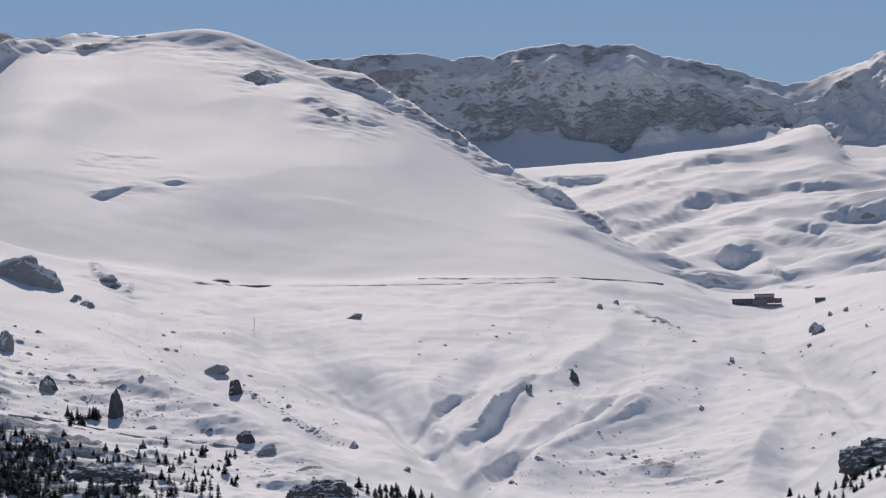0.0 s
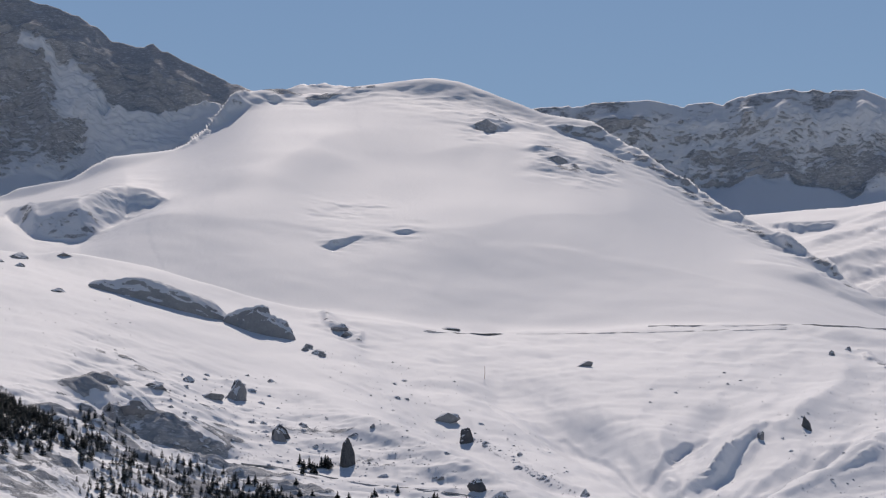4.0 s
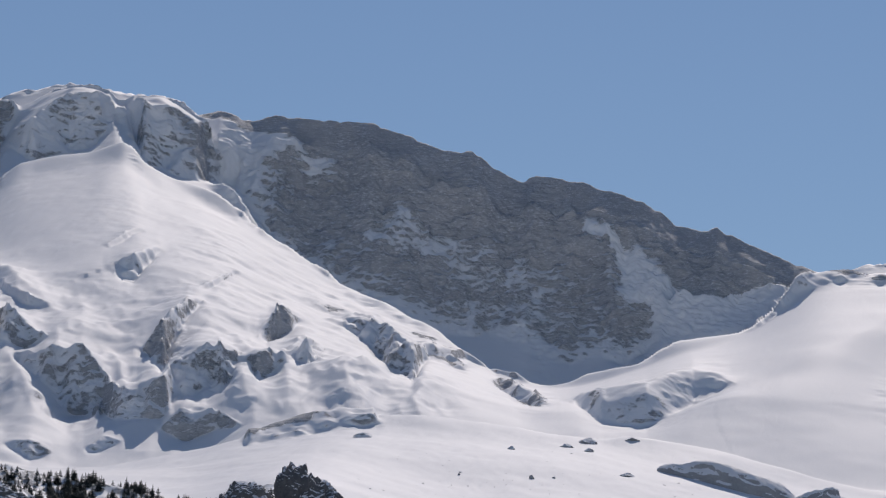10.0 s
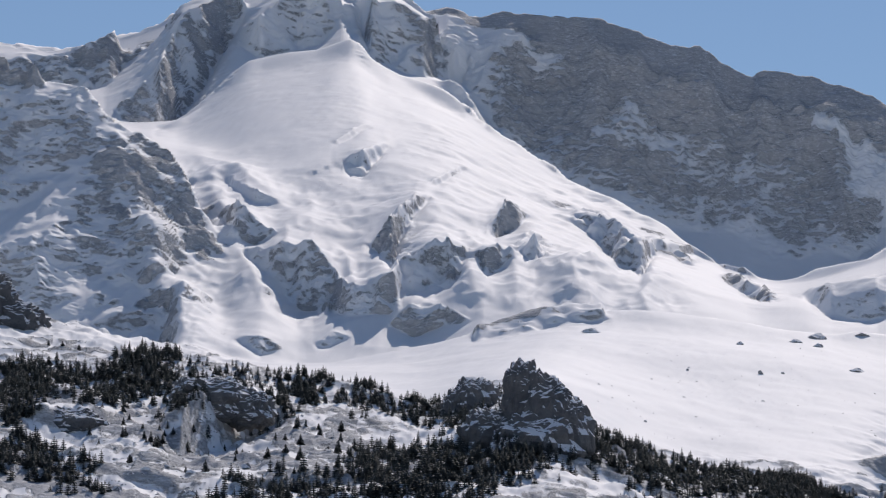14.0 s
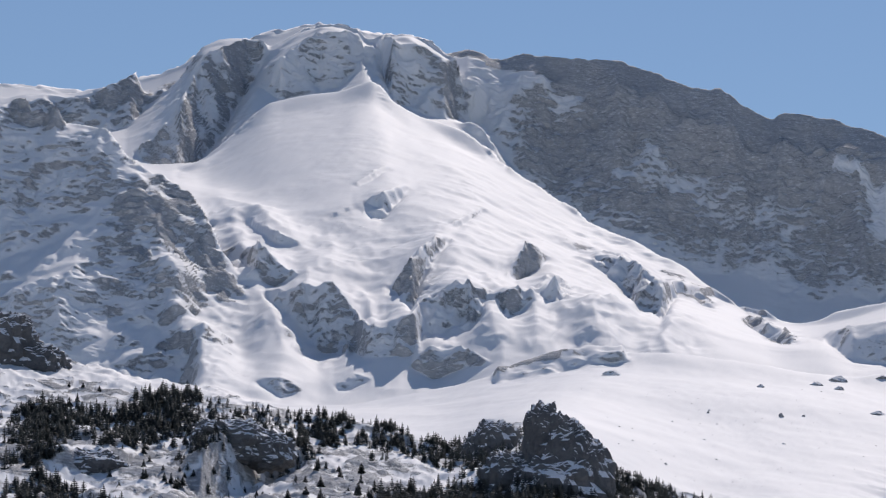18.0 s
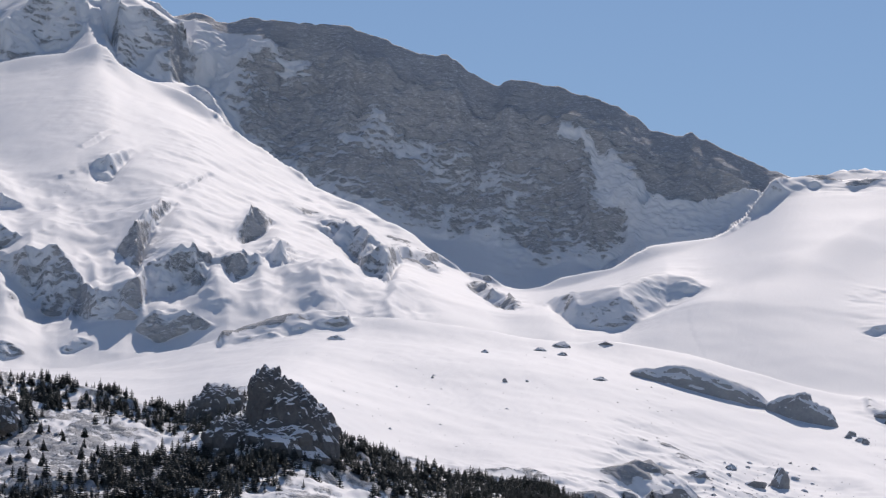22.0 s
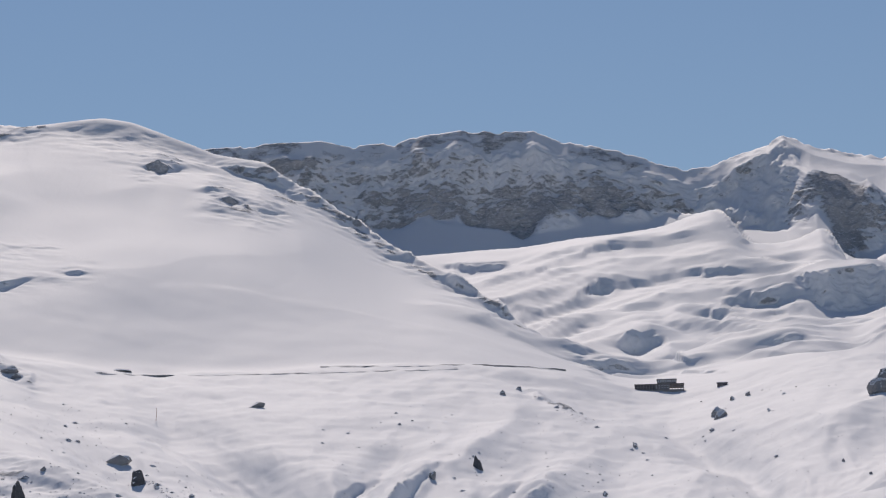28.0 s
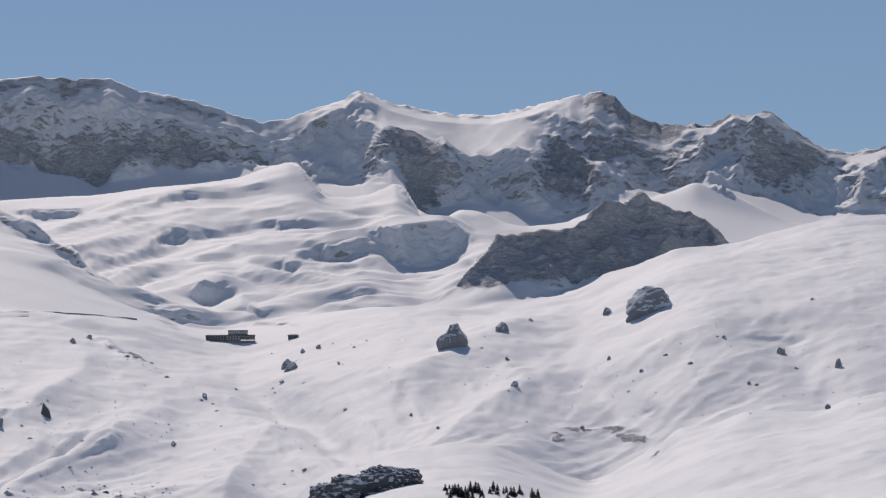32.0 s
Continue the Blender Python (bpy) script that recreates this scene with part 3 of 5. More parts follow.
# short ledges across the face, and ribs that run down it
ribs = fractal(X + 0.25 * Y, 0.28 * Y, 95, 4, 97, 0.5, True) - 0.35
LIFT += fractal(X, 0.8 * Y, 34, 3, 107, 0.6) * 2.2 * face * (1 - smooth(EL, 10.8, 11.6)) * smooth(EL, 9.0, 9.5)
LIFT += ribs * 11 * face * (1 - smooth(EL, 10.9, 11.6)) * smooth(EL, 8.9, 9.4) * smooth(waves(X, Y, 320, 99), -0.5, 0.3)
dashes = fractal(0.8 * X, 0.7 * Y, 17, 3, 103, 0.6) * smooth(fractal(X, Y, 110, 2, 105), -0.3, 0.5)
LIFT += dashes * 0.55 * face
ROCK += 0.16 * smooth(dashes, 0.2, 0.7) * face
saddle = box(UG, 7.9, 10.8, 0.3) * wall
LIFT = LIFT * (1 - 0.9 * saddle * smooth(up_wall, 0.1, 0.3)) + 46 * np.minimum(up_wall / 0.2, (1 - up_wall) / 0.8) * saddle
ROCK += top * (0.6 * box(UG, -18.2, -7.3, 0.4) + 0.4 * box(UG, -26, -20.4, 0.4) + 0.24 * box(UG, -7.3, 7.6, 0.4) + 0.3 * box(UG, 11.5, 18, 0.4))
ROCK = ROCK - 0.5 * box(UG, 8.0, 10.8, 0.3) * smooth(up_wall, 0.15, 0.3)
LIFT += (fractal(X, Y, 42, 3, 37, 0.6) * (0.4 + 0.6 * smooth(UG, -7, -4)) + (0.3 + 0.3 * smooth(UG, -7, -4)) * fractal(X, 0.6 * Y, 17, 3, 39, 0.6)) * between("", "BENCH", 8)
# snow fields and rock on the walls
for chain, width, amount in (
    ([(-11.15, 12.10), (-10.66, 11.67), (-10.26, 11.10)], 0.13, -0.7),
    ([(-10.21, 10.81), (-9.62, 10.71), (-8.94, 10.72), (-8.25, 10.81)], 0.22, -1.1),
    ([(-9.63, 11.39), (-8.74, 11.39), (-7.96, 11.53)], 0.2, 0.35),
    ([(-17.73, 14.02), (-17.32, 13.64), (-17.22, 13.26)], 0.28, -0.45),
    ([(-16.83, 13.84), (-15.84, 13.67)], 0.4, -0.4),
    ([(-20.31, 14.58), (-20.89, 14.04), (-21.07, 13.45)], 0.16, -0.5),
    ([(-20.21, 14.25), (-19.01, 13.99), (-18.61, 13.52)], 0.35, -0.25),
    ([(-13.42, 13.39), (-14.90, 13.09)], 0.5, 0.2),
    ([(-14.59, 11.74), (-13.42, 11.85), (-12.43, 11.66)], 0.25, -0.14),
    ([(-9.00, 11.26), (-8.41, 11.44)], 0.3, 0.3),
    ([(-22.25, 13.51), (-22.51, 12.64)], 0.35, 0.3),
    ([(-21.58, 14.11), (-21.94, 13.04)], 0.25, 0.25),
    ([(1.23, 10.26), (2.20, 10.15), (3.37, 9.89), (5.12, 10.14)], 0.25, 0.22),
    ([(11.23, 9.80), (12.13, 10.46), (13.19, 10.14)], 0.5, 0.2),
    ([(14.46, 10.39), (15.12, 9.89)], 0.4, 0.25),
):
    cover(chain, width, amount, "BASIN", "SKYLINE")
cover([(-2.58, 11.20), (-1.71, 11.18), (-0.64, 11.17)], 0.2, 0.5, "BASIN", "SKYLINE")
cover([(-6.95, 11.55), (-6.28, 11.46), (-5.21, 11.60)], 0.12, 0.5, "BENCH", "DOME")
# short cliff bands on the peak's lower face, the crag and in the basin
bands = fractal(X, 0.8 * Y, 150, 5, 101, 0.5)
LIFT += (smooth(bands, 0.0, 0.26) + 0.8 * smooth(bands, 0.42, 0.62)) * (1.5 * face * (1 - smooth(EL, 11.0, 11.8)) * smooth(EL, 8.7, 9.3) + 2.5 * between("BENCH", "CRAG", 8) * box(UG, -28, -21.6, 0.5))
swell = fractal(0.65 * X, Y, 150, 3, 111, 0.45)
LIFT += (smooth(swell, -0.1, 0.4) + 0.7 * smooth(swell, 0.45, 0.85)) * 9 * box(UG, 2.5, 10.2, 1.0) * box(ROW, CREST_ROW["CRAG"] + 50, CREST_ROW["BASIN"] - 10, 14)
# rough ground in the wooded corner
edge = np.interp(UG, *zip((-21.26, 7.46), (-14.00, 7.01), (-10.05, 6.06), (-7.48, 5.53), (-4.61, 4.63), (-1.25, 3.80), (1.14, 2.63)))
wood = smooth(edge - EL, -0.1, 0.35) * box(UG, -28, 0.5, 0.8) * between("", "BENCH")
LIFT += ((fractal(X, Y, 36, 4, 121, 0.65, True) - 0.3) * 1.6 + 3 * smooth(fractal(X, Y, 70, 4, 125, 0.6), 0.1, 0.3)) * wood
ROCK += 0.2 * wood
# valleys and spurs of the lower slopes
for chain, width, height in (
    ([(-3.85, 6.88), (-2.88, 6.44), (-1.53, 5.72), (-0.57, 5.04), (0.28, 3.83)], 0.26, -10.8),
    ([(2.04, 5.78), (1.07, 5.16), (0.19, 4.41)], 0.17, -8.1),
    ([(1.47, 6.36), (0.59, 5.70), (-0.28, 5.08)], 0.19, -6.3),
    ([(3.59, 5.85), (2.61, 5.14), (1.54, 4.53), (0.57, 3.83)], 0.20, -10.8),
    ([(5.03, 6.02), (3.58, 5.42), (2.12, 4.62), (0.96, 3.87)], 0.30, 11.2),
    ([(3.41, 6.96), (2.63, 6.25), (1.56, 5.59), (0.49, 4.83)], 0.21, 6.6),
    ([(6.95, 5.98), (6.16, 5.23), (5.48, 4.48), (5.27, 3.72)], 0.42, 9.4),
    ([(-6.06, 7.64), (-4.81, 6.88), (-4.04, 6.49)], 0.14, -3.6),
    ([(-5.19, 6.59), (-3.94, 5.92), (-2.88, 5.29), (-1.73, 4.57)], 0.17, -4.5),
    ([(-6.92, 6.78), (-5.09, 5.63), (-3.17, 4.67), (-1.73, 3.89)], 0.26, 8.4),
    ([(4.78, 6.53), (5.83, 6.04), (6.89, 5.46), (7.65, 4.92)], 0.24, -8.1),
    ([(7.47, 5.35), (8.25, 6.11), (9.42, 6.57), (10.97, 6.93)], 0.30, 7.5),
    ([(10.18, 6.08), (11.15, 5.96), (12.19, 5.27), (12.66, 4.97)], 0.3, -4.5),
    ([(13.57, 6.58), (15.00, 6.25), (15.56, 5.85)], 0.26, -5.4),
    ([(8.72, 5.14), (9.69, 5.61), (10.76, 5.78)], 0.21, 5.6),
):
    spur(chain, width, 1.35 * height, "", "BENCH")
# the peak's ribs, couloir and bowls
for chain, width, height in (
    ([(-19.21, 13.80), (-18.39, 12.57), (-17.39, 11.82), (-16.10, 11.07), (-14.63, 10.60)], 0.5, 8),
    ([(-20.55, 12.61), (-20.51, 11.17), (-19.51, 10.04), (-18.90, 9.29)], 0.9, -16),
    ([(-22.98, 12.05), (-21.69, 11.33), (-20.31, 10.79)], 0.3, 18),
    ([(-22.63, 10.34), (-21.92, 9.59), (-21.12, 8.85)], 0.25, -10),
):
    spur(chain, width, 0.7 * height, "BENCH", "DOME")
# steep shaded faces: bearing, rise of the top and rise of the foot
PEAK_FACES = [
    ([(-25.41, 13.2, 12.75), (-24.73, 13.21, 12.75), (-24.24, 13.28, 12.71), (-23.86, 13.42, 12.65), (-23.46, 13.59, 12.74), (-23.18, 13.7, 13.06), (-22.89, 13.81, 13.24), (-22.59, 13.91, 13.39)], 0.35),
    ([(-23.18, 12.51, 12.08), (-22.86, 12.85, 12.04), (-22.57, 13.15, 12.05), (-22.29, 13.98, 12.06), (-22, 14.16, 12.38), (-21.71, 14.26, 12.9), (-21.44, 14.37, 13.38), (-21.17, 14.3, 13.8)], 0.3),
    ([(-21.06, 13.81, 13.44), (-20.83, 13.98, 13.28), (-20.54, 14.26, 13.36), (-20.15, 14.52, 13.45), (-19.75, 14.53, 13.58), (-19.51, 14.46, 13.77)], 0.06),
    ([(-19.09, 14.45, 13.78), (-18.86, 14.41, 13.26), (-18.56, 14.39, 13.24), (-18.27, 14.26, 13.08), (-17.96, 14.02, 13.07), (-17.57, 14.15, 13.05), (-17.27, 14.06, 12.91)], 0.16),
    ([(-21.5, 11.3, 11.26), (-21.15, 11.14, 10.96), (-20.85, 11.02, 10.81), (-20.41, 10.91, 10.83)], 0.1),
    ([(-21.4, 10.46, 10.26), (-21.12, 10.56, 9.89), (-20.83, 10.49, 9.9), (-20.61, 10.33, 10.14)], 0.15),
    ([(-20.91, 9.89, 9.65), (-20.62, 10, 9.52), (-20.28, 10.2, 9.24), (-20.04, 10.2, 9), (-19.84, 10.16, 8.99), (-19.54, 9.78, 9.04), (-19.24, 9.55, 8.97), (-18.95, 9.56, 9), (-18.66, 9.71, 9.06), (-18.43, 9.76, 9.18)], 0.3),
    ([(-18.57, 9.85, 9.18), (-18.28, 10.1, 9.26), (-17.99, 10.2, 9.33), (-17.7, 10.27, 9.34), (-17.45, 10.29, 9.44), (-17.29, 10.16, 9.78), (-17.17, 10.14, 10.1)], 0.15),
    ([(-18.64, 10.33, 10), (-18.49, 10.67, 9.76), (-18.3, 10.87, 10.15), (-18.06, 11.06, 10.73), (-17.84, 11.07, 10.99)], 0.3),
    ([(-19.2, 11.76, 11.32), (-19.01, 11.82, 11.29), (-18.81, 11.87, 11.53), (-18.57, 11.92, 11.85)], 0.1),
    ([(-19.44, 11.96, 11.87), (-19.12, 12.17, 12.03), (-18.95, 12.22, 12.17)], 0.1),
    ([(-17.74, 11.31, 11.25), (-17.53, 11.44, 11.31), (-17.26, 11.51, 11.45)], 0.2),
    ([(-16.66, 10.7, 10.29), (-16.49, 11.02, 10.3), (-16.34, 10.85, 10.47), (-16.18, 10.74, 10.64)], 0.2),
    ([(-16.99, 10.09, 10.03), (-16.82, 10.17, 9.69), (-16.68, 10.19, 9.74), (-16.53, 10.18, 9.89), (-16.26, 10.15, 10.08)], 0.1),
    ([(-16.36, 10.25, 10.15), (-16.09, 10.47, 9.94), (-15.95, 10.42, 9.94), (-15.73, 10.21, 10.11)], 0.15),
    ([(-15.27, 10.84, 10.53), (-14.98, 10.82, 10.29), (-14.73, 10.75, 10), (-14.53, 10.63, 9.76), (-14.34, 10.49, 9.77), (-14.14, 10.32, 9.64), (-14, 10.3, 9.91), (-13.88, 10.22, 10.15)], 0.15),
    ([(-13.67, 10.2, 10.15), (-13.51, 10.16, 9.92), (-13.29, 10.04, 9.89)], 0.3),
    ([(-12.68, 9.78, 9.63), (-12.34, 9.71, 9.3), (-12.1, 9.58, 9.25), (-11.92, 9.39, 9.29)], 0.35),
    ([(-18.34, 8.9, 8.82), (-18.12, 9.14, 8.61), (-17.93, 9.19, 8.66), (-17.59, 9.15, 8.81), (-17.26, 8.99, 8.91)], 0.15),
    ([(-19.66, 8.53, 8.44), (-19.48, 8.68, 8.44), (-19.26, 8.63, 8.55)], 0.1),
    ([(-21.02, 8.45, 8.32), (-20.69, 8.55, 8.19), (-20.46, 8.48, 8.33)], 0.1),
    ([(-22.95, 9.08, 9.03), (-22.69, 9.2, 8.96), (-22.51, 9.16, 9.06)], 0.15),
    ([(-22.49, 9.16, 9.08), (-22.3, 9.28, 8.97), (-22.16, 9.17, 9.09)], 0.15),
]
for rows, share in PEAK_FACES:
    face_of(rows, share)
SADDLE_FACES = [
    ([(-11.27, 9.51, 9.26), (-10.89, 9.6, 8.98), (-10.5, 9.67, 8.94), (-10.11, 9.73, 8.92), (-9.72, 9.85, 9.08), (-9.33, 9.93, 9.27), (-8.94, 9.8, 9.41), (-8.69, 9.64, 9.54)], 0.15),
    ([(-5.92, 8.95, 8.88), (-5.78, 9.02, 8.84), (-5.58, 9.05, 8.89), (-5.34, 9.06, 8.99)], 0.15),
    ([(-4.61, 9.13, 9.06), (-4.46, 9.13, 9.04), (-4.37, 9.09, 9.05)], 0.2),
    ([(-3.24, 11, 10.86), (-3.08, 11.03, 10.78), (-2.83, 10.95, 10.85)], 0.35),
    ([(-2.01, 10.93, 10.86), (-1.62, 10.92, 10.73), (-1.24, 10.82, 10.7), (-0.95, 10.64, 10.53)], 0.35),
    ([(-2.02, 10.31, 10.21), (-1.83, 10.31, 10.18), (-1.64, 10.24, 10.18)], 0.35),
    ([(-1.54, 10.18, 10.08), (-1.35, 10.18, 10.06), (-1.11, 10.15, 10.07)], 0.35),
]
for rows, share in SADDLE_FACES:
    face_of(rows, share, 1.05, 0.4, 0.25, soft=True)
GULLY_FACES = [
    ([(-0.47, 5.11, 5.02), (-0.18, 5.37, 5.08), (0.21, 5.6, 5.34), (0.61, 5.7, 5.6)], 0),
    ([(0.15, 4.69, 4.55), (0.68, 5.17, 4.85), (1.17, 5.55, 5.23), (1.63, 5.75, 5.61)], 0),
    ([(0.43, 4.12, 3.95), (0.96, 4.45, 4.06), (1.44, 4.68, 4.36), (2.12, 5.06, 4.8), (2.62, 5.38, 5.12), (3.05, 5.57, 5.46)], 0),
    ([(-3.27, 6.51, 6.45), (-2.5, 5.96, 5.88), (-1.73, 5.57, 5.49), (-0.76, 5.18, 5.08), (-0.14, 4.76, 4.63)], 0),
    ([(-1.82, 6.01, 5.96), (-1.15, 5.62, 5.55), (-0.38, 4.89, 4.79)], 0),
    ([(1.92, 4.39, 4.28), (2.7, 4.81, 4.71), (3.58, 5.23, 5.15)], 0),
    ([(-5.29, 6.59, 6.53), (-4.62, 6.25, 6.17), (-3.94, 5.92, 5.84)], 0),
]
for rows, share in GULLY_FACES:
    face_of(rows, -0.3, 0.5, 0.29, 0.1, True, True)
scarp([(-14.07, 10.39), (-13.20, 10.17), (-12.23, 9.76)], 8, 0.4)
WOOD_FACES = [
    ([(-22.22, 7.1, 6.36), (-22, 7.2, 6.18), (-21.73, 7.36, 6.31), (-21.25, 7.51, 6.43), (-20.86, 7.54, 6.52), (-20.47, 7.27, 6.74), (-20.23, 7.11, 6.95)], -0.25),
    ([(-24.59, 6.87, 6.68), (-24.31, 7.02, 6.52), (-23.93, 7.05, 6.56), (-23.55, 7.03, 6.68), (-23.21, 7.01, 6.84)], -0.25),
]
face_of([(-10.05, 6.51, 6.47), (-9.62, 6.39, 6.06), (-9.14, 6.21, 5.73), (-8.66, 6.09, 5.54), (-8.18, 6, 5.43), (-7.64, 5.66, 5.43)], 0.2, 1.2, 0.3, 0.3, True)
for rows, share in WOOD_FACES:
    face_of(rows, share, 0.95, 0.22, 0.1, True)
BASIN_FACES = [
    ([(3.99, 8.64, 8.61), (4.22, 8.8, 8.64), (4.46, 8.87, 8.64), (4.75, 8.83, 8.66), (5.14, 8.82, 8.75), (5.55, 8.89, 8.84)], 0),
    ([(5.92, 8.93, 8.88), (6.21, 9, 8.88), (6.6, 9, 8.88), (7.11, 8.91, 8.88)], 0.2),
    ([(4.72, 7.87, 7.79), (4.94, 7.98, 7.6), (5.13, 8.06, 7.5), (5.33, 7.98, 7.67), (5.65, 7.82, 7.77)], 0),
    ([(5.45, 7.62, 7.54), (5.66, 7.73, 7.44), (5.94, 7.52, 7.45)], 0),
    ([(6.14, 8.29, 8.24), (6.35, 8.37, 8.18), (6.51, 8.36, 8.1), (6.67, 8.32, 8.26)], 0),
    ([(7.1, 8.24, 8.2), (7.32, 8.25, 8.14), (7.51, 8.22, 8.17)], 0),
    ([(6.45, 8.42, 8.37), (6.99, 8.53, 8.34), (7.38, 8.52, 8.39), (7.74, 8.44, 8.4)], 0.1),
    ([(2.7, 8.35, 8.27), (3, 8.48, 8.34), (3.41, 8.4, 8.36)], 0.1),
    ([(1.83, 9.19, 9.13), (2.24, 9.2, 9.06), (2.84, 9.21, 9.12)], 0.1),
    ([(5.61, 7.29, 7.24), (6, 7.3, 7.23), (6.5, 7.26, 7.22)], 0),
    ([(3.77, 9.28, 9.23), (4.18, 9.38, 9.28), (4.86, 9.48, 9.41), (5.27, 9.49, 9.44)], 0),
    ([(3.18, 9.04, 9.01), (3.51, 9.11, 9.03)], 0),
]
face_of([(7.92, 8.85, 8.7), (8.16, 8.89, 8.33), (8.35, 8.94, 8.2), (8.74, 8.98, 8.16), (9.03, 9.02, 8.2), (9.32, 8.94, 8.24), (9.46, 8.81, 8.48)], -0.3, 1.0, 0.35, 0.25, soft=True)
for rows, share in BASIN_FACES:
    face_of(rows, share - 0.25, 1.05, 0.3)
for chain, width, share, by in (
    ([(-22.87, 9.13), (-22.20, 9.15)], 0.16, 0.6, 4),
    ([(-12.67, 9.65), (-11.99, 9.37)], 0.14, 0.7, 4),
    ([(-14.04, 10.41), (-13.36, 10.03)], 0.12, 0.7, 4),
    ([(-23.25, 11.46), (-22.15, 10.64), (-21.55, 10.08)], 0.35, 0.5, 6),
    ([(-17.59, 11.91), (-15.61, 11.07), (-14.63, 10.60)], 0.5, 0.25, 3),
):
    scree(chain, width, 1.2 * share, 0.6 * by, "BENCH", "DOME")
scree([(-10.97, 9.35), (-10.00, 9.34), (-9.02, 9.67)], 0.3, 0.2, 1.5, "BENCH", "DOME")
# rocks of the snowy dome
for chain, width, share, by in (
    ([(-3.31, 10.91), (-2.87, 10.91)], 0.22, 0.75, 4),
    ([(-2.48, 11.00), (-1.31, 10.81), (-0.43, 10.27)], 0.22, 0.6, 3),
    ([(-2.09, 10.33), (-1.12, 10.09)], 0.28, 0.7, 4),
    ([(-1.11, 10.71), (-0.14, 10.13), (0.64, 9.54)], 0.2, 0.85, 5),
    ([(-5.88, 8.93), (-5.30, 8.98), (-4.43, 9.08)], 0.22, 0.3, 1.5),
    ([(-6.07, 9.46), (-5.01, 9.61)], 0.2, 0.35, 2.5),
    ([(-4.63, 11.52), (-3.85, 11.38), (-2.97, 11.39)], 0.35, 0.4, 2.5),
    ([(-6.76, 11.50), (-6.18, 11.41), (-5.21, 11.57)], 0.2, 1.0, 6),
    ([(0.83, 9.35), (2.18, 8.71), (3.24, 7.97)], 0.13, 0.9, 4),
    ([(3.81, 7.67), (4.48, 7.23)], 0.1, 0.6, 3),
    ([(-7.36, 11.33), (-6.68, 11.47), (-6.09, 11.42)], 0.14, 0.5, 4),
):
    scree(chain, width, 0.75 * share, 0.8 * by, "BENCH", "DOME")
for chain, width, height in (
    ([(-10.09, 8.87), (-9.02, 9.40), (-7.85, 9.74), (-6.29, 10.41), (-5.30, 10.85)], 0.45, 10),
    ([(-6.94, 9.83), (-4.62, 10.14), (-2.87, 10.62)], 0.5, -8),
    ([(-5.78, 9.08), (-3.46, 9.08), (-0.73, 9.36)], 0.45, 9),
    ([(-5.11, 10.33), (-3.16, 10.65), (-1.51, 10.30)], 0.3, 8),
    ([(-22.67, 11.69), (-21.66, 10.76), (-20.96, 9.81), (-20.65, 9.25)], 0.28, 22),
):
    spur(chain, width, height, "BENCH", "DOME")
# rock bands along the bench and in the snow bowl
for chain, width, height, share in (
    ([(-16.95, 8.70), (-16.07, 8.90), (-15.39, 9.01), (-14.86, 9.03)], 0.09, 7, 0.75),
    ([(3.41, 6.91), (3.89, 6.61)], 0.1, 3, 0.5),
    ([(-5.92, 7.59), (-5.34, 7.36)], 0.1, 5, 0.6),
):
    outcrop(chain, width, height, share, "", "BENCH")
for chain, width, height, share in (
    ([(8.80, 10.24), (8.64, 9.47), (8.34, 8.70)], 0.62, 52, 0.6),
):
    spur(chain[::-1], 0.5 * width, 0.12 * height, "BASIN", "SKYLINE")
    cover(chain, 0.36, 0.7 * share, "BASIN", "SKYLINE")
LIFT *= smooth(R, 1100, 1500) * (1 - 0.95 * np.exp(-0.5 * ((ROW - CREST_ROW["DOME"]) / 8.0) ** 2))
rim = CREST_ROW["SKYLINE"]
keen = smooth(UG, -18.4, -16.4) * (1 - smooth(UG, -7.7, -7.1)) + box(UG, 11.2, 13.2, 0.3) + 0.8 * box(UG, -2.6, 6.9, 0.4)
lid = EYE + R * (Z[rim] - EYE) / R[rim] - (1 - keen) * 0.8 * np.maximum(rim - ROW, 0) ** 0.8 - keen * 1.35 * np.maximum(rim - ROW, 0) + 4.0 * fractal(X, Y, 14, 2, 13, 0.6) * top
for chain, width, share, by in (
    ([(-9.90, 6.52), (-8.75, 6.05), (-7.59, 5.48)], 0.4, 0.6, 2.5),
    ([(-7.39, 6.11), (-5.57, 5.54), (-3.46, 4.58), (-1.73, 3.80)], 0.45, 0.5, 2.0),
    # rocks of the wooded corner; the full share also paints in the slope's shade
    ([(-9.96, 6.06), (-8.62, 4.92), (-6.71, 4.05)], 0.9, 1.0, 4.0),
    ([(-6.90, 4.58), (-4.61, 4.01)], 0.5, 0.9, 3.0),
    ([(-6.06, 7.54), (-5.29, 7.31)], 0.14, 0.7, 2.5),
    ([(3.22, 7.01), (3.99, 6.56)], 0.1, 0.6, 2.0),
    ([(3.17, 4.23), (4.03, 4.02)], 0.25, 0.6, 3.0),
    ([(10.84, 5.01), (11.90, 5.04), (12.66, 4.97)], 0.12, 0.7, 2.5),
    ([(14.43, 6.46), (15.29, 6.34)], 0.16, 0.4, 2.0),
    ([(-16.94, 8.67), (-14.81, 9.01)], 0.1, 0.8, 2.5),
    ([(-9.88, 7.14), (-7.75, 6.48)], 0.5, 0.4, 1.5),
):
    scree(chain, width, share, by, "", "BENCH")
Z = Z + LIFT
Z = np.where(ROW > CREST_ROW["CLIFF_FOOT"], np.minimum(Z, lid), Z)
